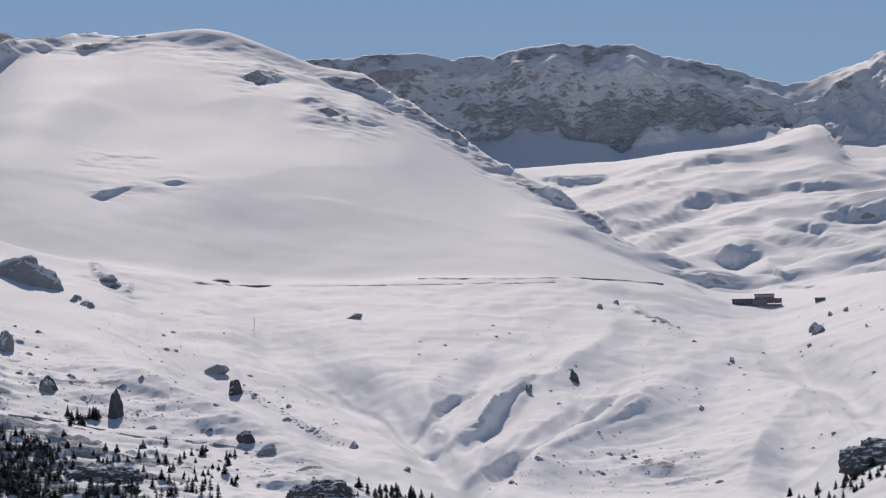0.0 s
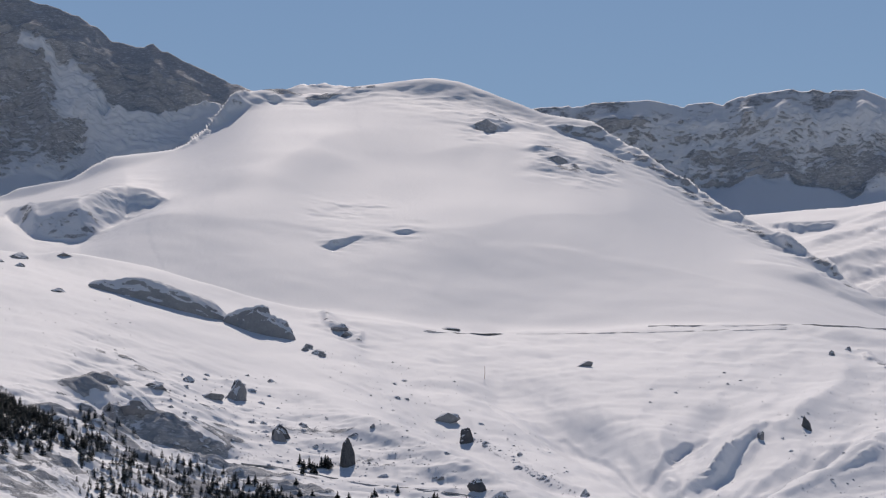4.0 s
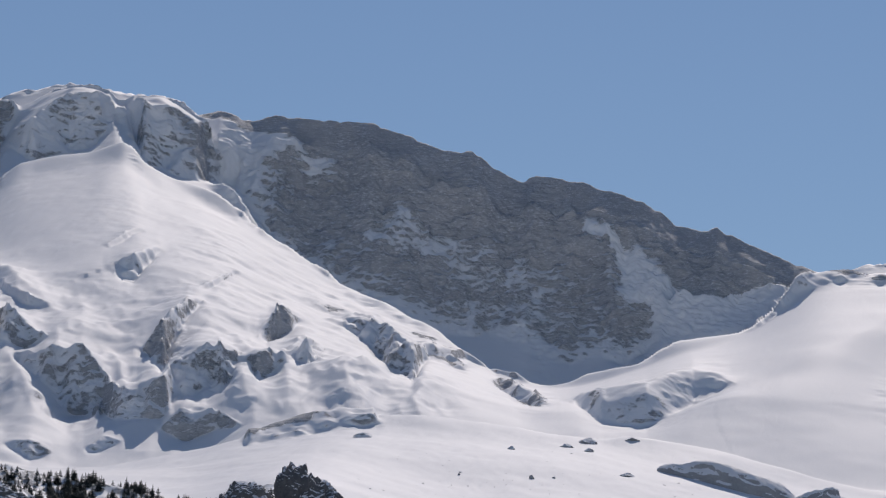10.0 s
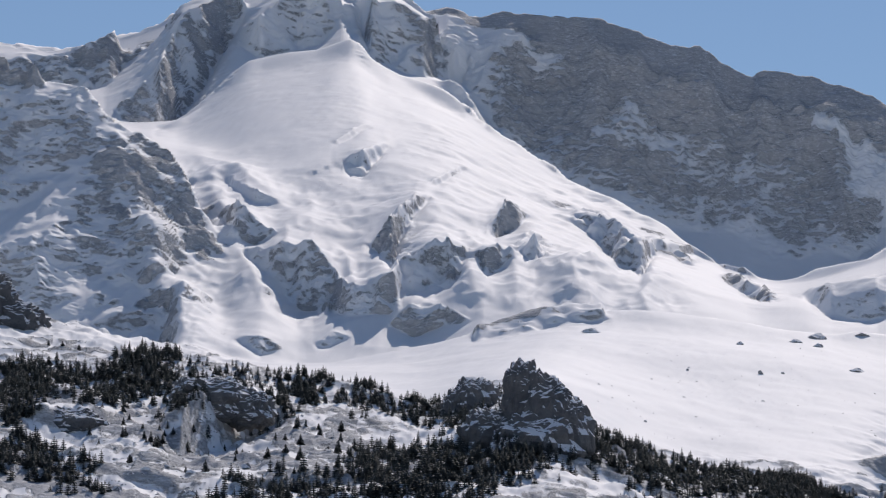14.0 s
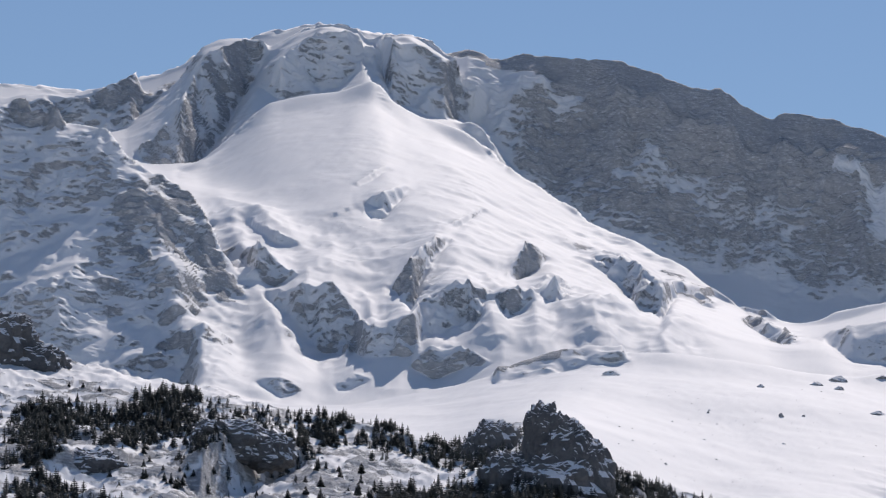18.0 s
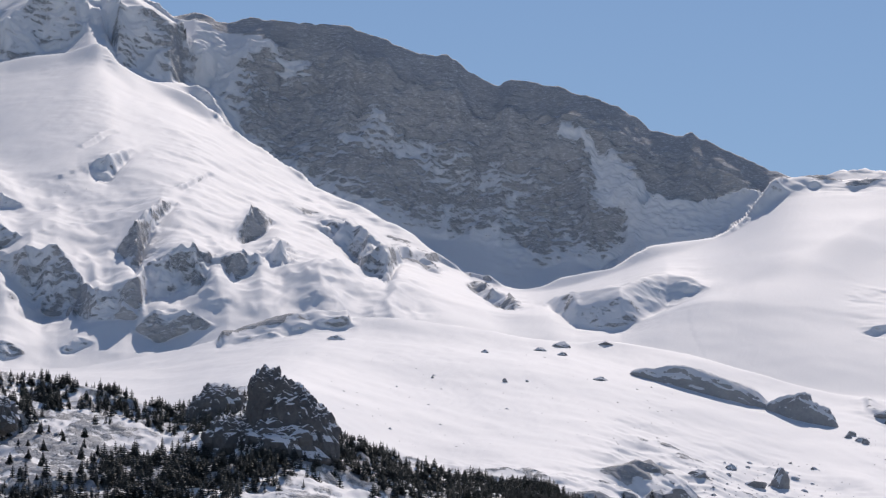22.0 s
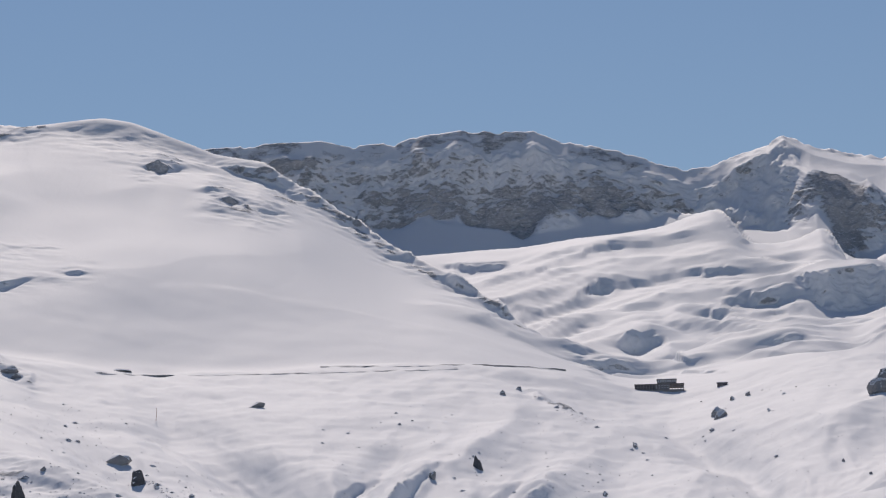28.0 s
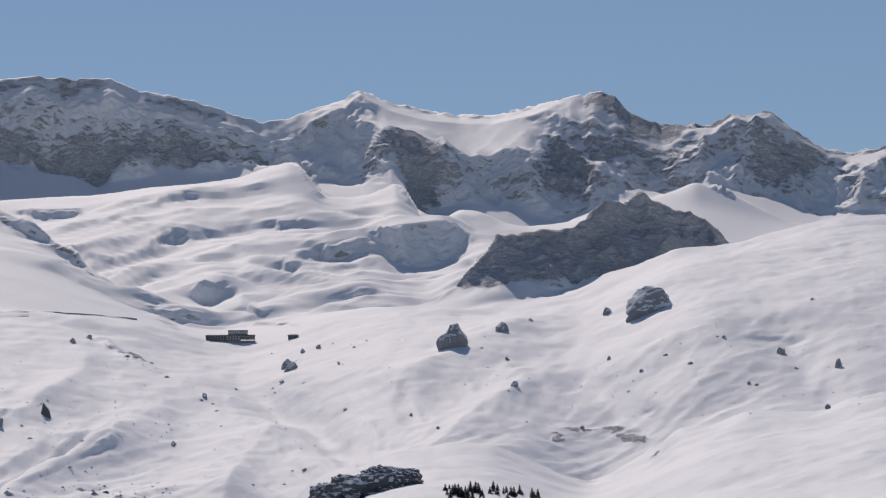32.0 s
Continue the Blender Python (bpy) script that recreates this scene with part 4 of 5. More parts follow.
# sharp edge along the top of the walls
low = rim - 30
chord = Z[low] + (Z[rim] - Z[low]) * (R - R[low]) / (R[rim] - R[low]) + 1.5 * fractal(X, Y, 30, 3, 19)
Z = np.where((ROW >= low) & (ROW < rim), Z + (chord - Z) * keen * smooth(ROW, low, low + 10), Z)


def finer(rows):
    """The rows of the net laid anew, close together where the ground stands steep before the valley, wide apart where it is hidden."""
    el = np.degrees(np.arctan2(Z - EYE, R))
    top_so_far = np.maximum.accumulate(el, 0)
    weight = np.diff(top_so_far, axis=0) + 0.0025 + 0.012 * (np.diff(R, axis=0) > 60)
    weight[:NEAR] = 0.004
    way = np.concatenate([np.zeros((1, NU)), np.cumsum(weight, 0)])
    way /= way[-1]
    way[:, :NFINE] = blur(way[:, :NFINE], 3.0, 1)
    s, index = np.linspace(0, 1, rows), np.arange(len(R))
    at = np.stack([np.interp(s, way[:, c], index) for c in range(NU)], 1)
    i = np.minimum(at.astype(int), len(R) - 2)
    f, cols = at - i, np.arange(NU)[None]
    return at, [a[i, cols] * (1 - f) + a[i + 1, cols] * f for a in (R, Z, ROCK, wall, between("BENCH", "DOME", 8), top)]


NEAR = int(np.argmax(R[:, 0] > 1250))
ROW, (R, Z, ROCK, wall, upper, top) = finer(720)
UG = np.broadcast_to(UG[:1], R.shape)
X, Y = R * np.sin(np.radians(UG)), R * np.cos(np.radians(UG))


def tilts():
    dr = np.gradient(R, axis=0)
    dz_r = np.gradient(Z, axis=0) / np.where(np.abs(dr) < 0.25, 0.25, dr)
    dz_u = np.gradient(Z, axis=1) / np.maximum(R * radians(STEP), 0.3)
    dz_u = dz_u - dz_r * np.gradient(R, axis=1) / np.maximum(R * radians(STEP), 0.3)
    dz_u[:, NFINE - 2:] = 0
    dz_u[:, :2] = 0
    return np.degrees(np.arctan(np.hypot(dz_r, np.clip(dz_u, -3, 3))))


# ledges, gullies and blocks on all steep rock
far_off = smooth(R, 1500, 2000)
fall = smooth(blur(blur(tilts(), 2.0, 0), 2.0, 1), 36, 52) * far_off * (1 - 0.8 * top) * (1 - 0.6 * box(UG, -11.6, -8.1, 0.2) * upper)
relief = (fractal(X, 0.35 * Y + 0.25 * Z, 62, 4, 131, 0.55, True) - 0.35) * 8.0
ledges = fractal(0.25 * X + 0.25 * Y, 1.5 * Z + 4 * waves(X, Y, 70, 137), 26, 3, 133, 0.55) * (1.3 + 0.5 * wall)
chips = fractal(X, 0.5 * Y + 1.1 * Z, 13, 3, 135, 0.6, True) * 2.0
move = (relief + ledges + chips) * fall
R = R - 0.75 * move
Z = Z + 0.45 * move
X, Y = R * np.sin(np.radians(UG)), R * np.cos(np.radians(UG))
# bare rock where the ground is steep
tilt = tilts()
near_wood = (1 - smooth(R, 2100, 2250)) * (1 - smooth(UG, -8, -5))
rock = np.clip(ROCK + 0.06 * fall * (1 - wall) + (0.1 + 0.3 * near_wood) * smooth(tilt, 46, 66) * far_off * (1 - wall), 0, 1)


def grid_mesh(name):
    n, m = R.shape
    me = bpy.data.meshes.new(name)
    a = (np.arange(n - 1)[:, None] * m + np.arange(m)[None])
    b = (np.arange(n - 1)[:, None] * m + (np.arange(m)[None] + 1) % m)
    quads = np.stack([a, b, b + m, a + m], -1).reshape(-1, 4)
    me.vertices.add(n * m)
    me.vertices.foreach_set("co", np.stack([X, Y, Z], -1).astype(np.float32).ravel())
    me.loops.add(4 * len(quads))
    me.loops.foreach_set("vertex_index", quads.ravel().astype(np.int32))
    me.polygons.add(len(quads))
    me.polygons.foreach_set("loop_start", np.arange(0, 4 * len(quads), 4, dtype=np.int32))
    me.polygons.foreach_set("use_smooth", np.ones(len(quads), dtype=bool))
    me.attributes.new("rock", "FLOAT", "POINT").data.foreach_set("value", rock.astype(np.float32).ravel())
    me.update(calc_edges=True)
    return me


ground = new("ground", grid_mesh("ground"))
ground.data.materials.append(GROUND)
tagged(ground, "snow-covered mountain range with bare grey limestone cliffs", "mountain", kind="structure")


# ---------------------------------------------------------------- helpers for things
EL = np.degrees(np.arctan2(Z - EYE, R))
rng = random.Random(4)


def spot(u, rise, behind=None, last=None):
    """Where the slope that one sees at a bearing and a rise lies: place, and distance."""
    c = min(max(int(round((u - WEST) / STEP)), 0), NFINE - 1)
    start = int(np.searchsorted(ROW[:, c], CREST_ROW[behind] + 14 if behind else NEAR))
    end = int(np.searchsorted(ROW[:, c], CREST_ROW[last])) if last else len(R) - 1
    col = EL[start:end + 1, c]
    k = int(np.argmax(col >= rise)) if (col >= rise).any() else len(col) - 1
    i = start + k
    f = 0.0 if k == 0 else min(max((rise - col[k - 1]) / max(col[k] - col[k - 1], 1e-6), 0), 1)
    j = max(i - 1, 0)
    r, z = R[j, c] + f * (R[i, c] - R[j, c]), Z[j, c] + f * (Z[i, c] - Z[j, c])
    a = radians(u)
    return Vector((r * math.sin(a), r * math.cos(a), z)), r


def under(x, y):
    """Height of the ground at x, y."""
    u, r = math.degrees(math.atan2(x, y)), math.hypot(x, y)
    c = min(max(int(round((u - WEST) / STEP)), 0), NFINE - 1)
    return float(np.interp(r, np.maximum.accumulate(R[:, c]), Z[:, c]))


def mesh_of(bm, name, material, flat=False):
    me = bpy.data.meshes.new(name)
    bm.to_mesh(me)
    bm.free()
    for p in me.polygons:
        p.use_smooth = not flat
    me.materials.append(material)
    return me


def part(name, bm, material, parent, label="", flat=False):
    ob = new(name, mesh_of(bm, name, material, flat) if isinstance(bm, bmesh.types.BMesh) else bm)
    ob.parent = parent
    return tagged(ob, label)


def plain(name, base, rough, spread=0.25, scale=1.0):
    m = Nodes(name)
    shade = m.noise(scale, 7, 0.65)
    lo, hi = tuple(c * (1 - spread) for c in base), tuple(min(c * (1 + spread), 1) for c in base)
    return m.finish(m.ramp(shade, [(0.3, lo), (0.7, hi)]), rough, m.bump(m.noise(scale * 4, 6, 0.6), 0.2, 0.4))


EARTH = plain("dark_earth", (0.34, 0.33, 0.32), 0.9)
PACKED = plain("packed_snow", (0.78, 0.79, 0.81), 0.6, 0.06, 0.3)
NEEDLES = plain("dark_needles", (0.055, 0.066, 0.066), 0.8, 0.4, 0.4)
BARK = plain("bark", (0.06, 0.045, 0.035), 0.9, 0.3, 2.0)
CONCRETE = plain("weathered_concrete", (0.3, 0.28, 0.27), 0.85, 0.25, 0.3)
SHUTTER = plain("dark_cladding", (0.16, 0.145, 0.15), 0.8, 0.3, 0.4)
POLE_RED = plain("faded_red_paint", (0.35, 0.16, 0.14), 0.7, 0.2, 1.0)
ROOF_SNOW = plain("roof_snow", (0.86, 0.87, 0.89), 0.6, 0.04, 0.5)


# ---------------------------------------------------------------- boulders and crags
def stone_mesh(seed, size, cuts=12, level=3, roughness=0.08, name="boulder", material=STONE, slant=0.3):
    """An angular block: a ball cut by random planes, then roughened, size in metres along x, y and z."""
    r = random.Random(seed)
    bm = bmesh.new()
    bmesh.ops.create_icosphere(bm, subdivisions=level, radius=1.0)
    planes = []
    for _ in range(cuts):
        n = Vector((r.gauss(0, 1), r.gauss(0, 1), r.gauss(0.15, 0.9))).normalized()
        planes.append((n, r.uniform(0.35, 0.85)))
    off = Vector((seed * 3.7, seed * 1.3, 0))
    taper, shear = r.uniform(0.6, 1.1) * slant, r.uniform(-0.16, 0.16)
    for v in bm.verts:
        for n, d in planes:
            over = v.co.dot(n) - d
            if over > 0:
                v.co -= n * over * 0.95
        p = v.co.copy()
        cells = noise.voronoi(p * 2.2 + off)[0]
        fine = noise.voronoi(p * 5.0 - off)[0]
        k = 1 + roughness * (noise.fractal(p * 1.6 + off, 0.7, 2.1, 4) + 1.1 * (cells[1] - cells[0]) - 0.5 + 0.7 * (fine[1] - fine[0]))
        t = 1 - taper * (p.z + 0.3)
        v.co = Vector(((p.x * t + shear * p.z) * k * size[0], p.y * t * k * size[1], p.z * k * size[2]))
    low, high = [[pick(v.co[i] for v in bm.verts) for i in range(3)] for pick in (min, max)]
    for v in bm.verts:
        v.co = Vector([(2 * (v.co[i] - low[i]) / (high[i] - low[i]) - 1) * 0.94 * size[i] for i in range(3)])
    return mesh_of(bm, name, material, flat=roughness > 0.1)


def boulder(where, w, h, name="boulder", lean=0.0, material=STONE, depth=0.8, label="", level=3, behind=None, last=None, cuts=12, group="", rough=0.12, slant=0.36):
    """w, h: its width and height in degrees as seen from the valley."""
    at, r = spot(where[0], where[1], behind, last)
    w, h = max(r * radians(w), 0.8), max(r * radians(h), 0.6)
    seed = len(bpy.data.objects) * 7 + 3
    me = stone_mesh(seed, (0.56 * w, 0.56 * w * depth, 0.85 * h), cuts, level, rough, name, material, slant)
    ob = new(name, me)
    back = 0.3 * w * depth
    a = radians(where[0])
    place = at + Vector((math.sin(a), math.cos(a), 0)) * back
    ob.matrix_world = Matrix.Translation((place.x, place.y, max(at.z, min(under(place.x, place.y), at.z + 0.5 * h)) + 0.12 * h)) @ Euler((0, radians(lean), -a)).to_matrix().to_4x4() @ Matrix.Rotation(rng.uniform(-0.2, 0.2), 4, "Z")
    return tagged(ob, label or "grey limestone boulder half buried in snow", "rock", group)


DEG = 15.0 / 1568
for where, w, h in (
    ((-3.49, 5.53), 26, 30), ((-3.80, 5.89), 44, 16), ((2.30, 5.70), 22, 26), ((1.51, 5.55), 14, 15), ((-1.49, 4.62), 24, 15),
    ((2.76, 6.95), 12, 10), ((3.03, 7.03), 10, 7), ((6.46, 6.52), 32, 17), ((6.68, 6.76), 10, 8), ((6.94, 6.83), 10, 8),
    ((4.99, 6.02), 8, 9), ((-3.29, 4.71), 40, 24), ((-2.96, 4.52), 36, 20), ((-6.67, 5.63), 36, 26), ((-7.39, 6.32), 24, 36),
    ((-5.96, 7.02), 14, 10), ((-6.20, 7.16), 18, 8), ((-5.09, 5.80), 10, 8), ((-2.59, 5.32), 12, 7), ((-0.58, 4.22), 14, 10), ((4.46, 5.22), 9, 6),
):
    boulder(where, w * DEG, h * DEG, last="BENCH", group="boulders on the lower slopes", label="dark grey boulder standing out of the snow slope", material=DARK_STONE if h > 20 else STONE)
for where, w, h in (
    ((12.66, 7.34), 92, 50), ((9.23, 6.81), 56, 46), ((10.09, 7.06), 24, 20), ((11.90, 7.33), 16, 12), ((10.28, 6.13), 14, 10),
    ((6.47, 6.47), 26, 16), ((14.84, 6.57), 18, 14), ((15.81, 6.32), 14, 16), ((10.59, 7.23), 8, 6), ((12.46, 6.34), 8, 5),
    ((10.17, 6.58), 8, 7), ((7.29, 6.55), 8, 6), ((4.99, 6.00), 8, 8), ((15.40, 7.47), 10, 5),
    ((13.87, 6.87), 8, 5), ((8.50, 5.66), 7, 6), ((4.45, 5.20), 8, 6), ((15.60, 5.63), 10, 8), ((11.91, 6.56), 8, 6), ((6.30, 6.25), 10, 5),
    ((11.42, 5.38), 9, 6), ((8.96, 5.43), 6, 5), ((14.28, 6.08), 7, 5),
):
    boulder(where, w * DEG, h * DEG, last="BENCH", group="boulders on the east slopes", label="big angular limestone block on the snow" if h > 40 else "grey limestone boulder half buried in snow", level=4 if h > 40 else 3, slant=0.2)
for where, w, h in (
    ((-7.46, 6.28), 42, 40), ((-6.01, 7.05), 26, 10), ((-6.25, 7.12), 14, 8), ((-5.70, 7.45), 44, 12), ((-5.52, 7.35), 24, 9), ((-11.15, 8.66), 36, 12), ((-11.51, 8.60), 26, 7),
    ((-11.12, 8.52), 18, 7), ((-10.37, 8.70), 26, 6), ((-12.10, 8.06), 10, 8), ((-10.47, 8.10), 30, 7), ((-8.23, 6.59), 20, 12),
    ((-8.81, 6.50), 32, 10), ((-11.72, 8.07), 6, 4), ((-13.35, 8.12), 5, 4), ((-12.45, 8.56), 14, 6), ((-1.48, 6.83), 34, 9), ((-3.78, 7.49), 40, 5),
    ((-7.83, 6.29), 40, 10), ((-6.68, 5.59), 28, 20), ((-9.08, 6.09), 60, 30), ((-8.75, 6.48), 30, 9), ((-8.27, 6.60), 14, 7), ((-15.00, 8.75), 34, 9),
):
    boulder(where, w * DEG, h * DEG, last="BENCH", group="rocks on the bench", label="low grey rock breaking through the wind-packed snow")
# two long whalebacks of rock and the rock rib under them
def whaleback(where, w, h, lean, seed, label):
    """A long ice-worn hump of rock: steep in front, running out gently behind under the snow."""
    at, r = spot(where[0], where[1], None, "BENCH")
    w, h = r * radians(w), r * radians(h)
    bm = bmesh.new()
    bmesh.ops.create_icosphere(bm, subdivisions=5, radius=1.0)
    off = Vector((seed, 2.0 * seed, 0))
    for v in bm.verts:
        p = v.co.copy()
        k = 1 + 0.22 * noise.fractal(Vector((p.x * 2.2, p.y * 1.2, p.z * 1.2)) + off, 0.8, 2.0, 3)
        k += 0.05 * noise.fractal(Vector((p.x * 9, p.y * 4, p.z * 5)) - off, 0.7, 2.1, 4)
        deep = 0.16 if p.y < 0 else 0.42
        v.co = Vector((p.x * 0.52 * w * (0.85 + 0.15 * k), p.y * deep * w * k, p.z * k * h * (1 - 0.35 * p.x * p.x)))
    ob = new("rock_outcrop", mesh_of(bm, "rock_outcrop", SMOOTH_STONE))
    a = radians(where[0])
    place = at + Vector((math.sin(a), math.cos(a), 0)) * 0.14 * w
    ob.matrix_world = Matrix.Translation((place.x, place.y, at.z + 0.1 * h)) @ Euler((radians(8), radians(lean), -a)).to_matrix().to_4x4()
    tagged(ob, label, "rock")


whaleback((-8.72, 7.89), 260 * DEG, 42 * DEG, 15, 5, "long rounded grey rock outcrop with snow on top")
whaleback((-7.01, 7.40), 135 * DEG, 44 * DEG, 22, 9, "rounded grey rock outcrop with snow on top")
boulder((-5.52, 5.15), 29 * DEG, 54 * DEG, "rock_tower", 0, DARK_STONE, 0.8, "tall smooth dark rock tower above the trees", 4, last="BENCH", cuts=4, slant=0.04)


def crag_mesh(seed, size, name, material):
    """A boxy, jointed rock mass with ledges and clefts."""
    bm = bmesh.new()
    bmesh.ops.create_icosphere(bm, subdivisions=5, radius=1.0)
    off = Vector((seed * 2.9, seed * 1.7, seed * 0.6))
    for v in bm.verts:
        p = v.co
        q = Vector([math.copysign(abs(c) ** 0.62, c) for c in p])
        q *= 1 / max(q.length ** 0.35, 0.2)
        big = noise.fractal(q * 1.1 + off, 0.6, 2.0, 3)
        cells = noise.voronoi(Vector((q.x * 2.6, q.y * 2.6, q.z * 1.6)) + off)[0]
        fine = noise.voronoi(Vector((q.x * 7, q.y * 7, q.z * 6)) - off)[0]
        k = 1 + 0.2 * big + 0.28 * (cells[1] - cells[0]) - 0.1 + 0.09 * (fine[1] - fine[0])
        t = 1 - 0.16 * q.z
        v.co = Vector((q.x * t * k * size[0], q.y * t * k * size[1], q.z * k * size[2]))
    return mesh_of(bm, name, material, flat=True)


def crag(where, w, h, lobes, label, seed, name="rock_crag"):
    """A rocky knoll of several joined blocks; lobes: sideways, back and up shares, and size shares."""
    at, r = spot(where[0], where[1], None, "FOREST_RIDGE")
    w, h = r * radians(w), r * radians(h)
    ob = new(name)
    for k, (dx, dy, dz, sx, sz) in enumerate(lobes):
        me = crag_mesh(seed + k, (0.46 * w * sx, 0.4 * w * sx, 0.56 * h * sz), "lobe", DARK_STONE)
        me.transform(Matrix.Translation((dx * w, dy * w, dz * h)))
        part("rock_block", me, None, ob)
    a = radians(where[0])
    ob.matrix_world = Matrix.Translation(at + Vector((math.sin(a), math.cos(a), 0)) * 0.3 * w) @ Matrix.Rotation(-a, 4, "Z")
    return tagged(ob, label, "crag")


crag((-16.16, 6.84), 205 * DEG, 165 * DEG, ((0.0, 0, 0.52, 0.42, 0.75), (0.2, 0.02, 0.4, 0.6, 0.75), (0.34, 0, 0.12, 0.66, 0.8), (-0.3, 0.05, 0.1, 0.6, 0.6), (0.08, -0.1, 0.0, 0.9, 0.6)), "dark rocky crag dusted with snow above the forest", 11)
crag((-16.97, 7.40), 110 * DEG, 80 * DEG, ((0.0, 0, 0.3, 0.9, 0.9), (-0.3, 0, 0.1, 0.6, 0.7)), "snow-capped rock shoulder beside the crag", 41)
crag((-21.45, 7.30), 170 * DEG, 88 * DEG, ((0.0, 0, 0.3, 0.8, 0.8), (-0.25, 0, 0.4, 0.45, 0.6), (0.35, 0, 0.15, 0.6, 0.7)), "broken rock face with snow ledges in the forest", 61)
crag((-23.84, 6.91), 120 * DEG, 62 * DEG, ((0.0, 0, 0.25, 1.0, 0.9), (0.3, 0, 0.1, 0.6, 0.6)), "low rock bluff with a snowy top", 81)
crag((-25.56, 8.67), 230 * DEG, 120 * DEG, ((0.0, 0, 0.35, 0.7, 0.9), (0.28, 0, 0.1, 0.6, 0.6), (-0.3, 0, 0.4, 0.7, 1.0), (0.16, 0, 0.55, 0.25, 0.6)), "dark pinnacled crag at the forest edge", 101)
crag((7.50, 4.25), 150 * DEG, 62 * DEG, ((0.0, 0, 0.35, 0.7, 0.8), (0.35, 0, 0.6, 0.6, 0.8), (-0.3, 0, 0.15, 0.5, 0.7), (0.6, 0.1, 0.7, 0.5, 0.5)), "dark rock knob with a snow cap above the ravine", 121)
crag((-1.93, 3.80), 110 * DEG, 46 * DEG, ((0.0, 0, 0.25, 0.9, 0.9), (-0.35, 0, 0.15, 0.6, 0.7)), "low dark rock band among the trees", 141)
crag((-5.85, 4.11), 120 * DEG, 46 * DEG, ((0.0, 0, 0.25, 0.9, 0.8), (0.35, 0, 0.15, 0.7, 0.7)), "low dark rock band among the trees", 161)


# ---------------------------------------------------------------- the road along the foot of the dome, and a forest track
def ribbon(chain, width, bank, name, label, last="CRAG"):
    pts = []
    for (ua, ea), (ub, eb) in zip(chain, chain[1:]):
        n = max(int(abs(ub - ua) / 0.06), 2)
        for k in range(n):
            f = k / n
            pts.append(spot(ua + f * (ub - ua), ea + f * (eb - ea), None, last)[0])
    line = np.array([p[:] for p in pts])
    line = np.stack([blur(line[:, k], 4.0, 0) for k in range(3)], 1)
    body = new(name)
    tagged(body, label, "road", kind="structure")
    bm_top, bm_bank = bmesh.new(), bmesh.new()
    rows_top, rows_bank = [], []
    for x, y, z in line:
        out = Vector((x, y, 0)).normalized()
        wob = 0.35 * noise.noise(Vector((x, y, 0)) * 0.06)
        p = Vector((x, y, z + 0.3))
        q = p + out * width
        rows_top.append((bm_top.verts.new(p), bm_top.verts.new(q)))
        h = bank * (0.75 + wob + 0.4 * noise.noise(Vector((x, y, 5)) * 0.02))
        rows_bank.append((bm_bank.verts.new(q), bm_bank.verts.new(q + out * 0.4 * h + Vector((0, 0, h))), bm_bank.verts.new(q + out * (0.4 * h + 4) + Vector((0, 0, h + 0.1)))))
    for a, b in zip(rows_top, rows_top[1:]):
        bm_top.faces.new((a[0], b[0], b[1], a[1]))
    for a, b in zip(rows_bank, rows_bank[1:]):
        bm_bank.faces.new((a[0], b[0], b[1], a[1]))
    caps = bmesh.new()
    rows = [[caps.verts.new(v.co) for v in r[1:]] for r in rows_bank]
    for a, b in zip(rows, rows[1:]):
        caps.faces.new((a[0], b[0], b[1], a[1]))
    part("roadway", bm_top, PACKED, body)
    part("bank", bm_bank, EARTH, body, "dark earth bank showing under the snow")
    part("snow_edge", caps, ROOF_SNOW, body)


ribbon([(-4.33, 7.45), (-3.46, 7.39), (-2.10, 7.38), (-0.75, 7.39), (1.19, 7.40), (2.16, 7.41)], 5, 1.9, "road", "snow-covered mountain road cut into the slope")
ribbon([(-0.46, 7.49), (0.71, 7.48), (2.16, 7.47), (2.74, 7.44), (3.52, 7.38), (4.00, 7.31)], 5, 2.2, "road", "snow-covered mountain road cut into the slope")
ribbon([(-7.43, 5.20), (-6.43, 5.08), (-5.28, 4.85), (-4.32, 4.75), (-2.89, 4.54)], 3.5, 1.3, "forest_track", "narrow snow-covered track along the wooded slope", "BENCH")


# ---------------------------------------------------------------- the long building in the saddle
def block(bm, x0, x1, y0, y1, z0, z1):
    m = Matrix.Translation(((x0 + x1) / 2, (y0 + y1) / 2, (z0 + z1) / 2)) @ Matrix.Diagonal((x1 - x0, y1 - y0, z1 - z0, 1))
    return bmesh.ops.create_cube(bm, size=1.0, matrix=m)


def solid(name, dims, material, parent, label="", bevel=0.05):
    bm = bmesh.new()
    block(bm, *dims)
    if bevel:
        bmesh.ops.bevel(bm, geom=bm.edges[:], offset=bevel, segments=1, affect="EDGES")
    return part(name, bm, material, parent, label, True)


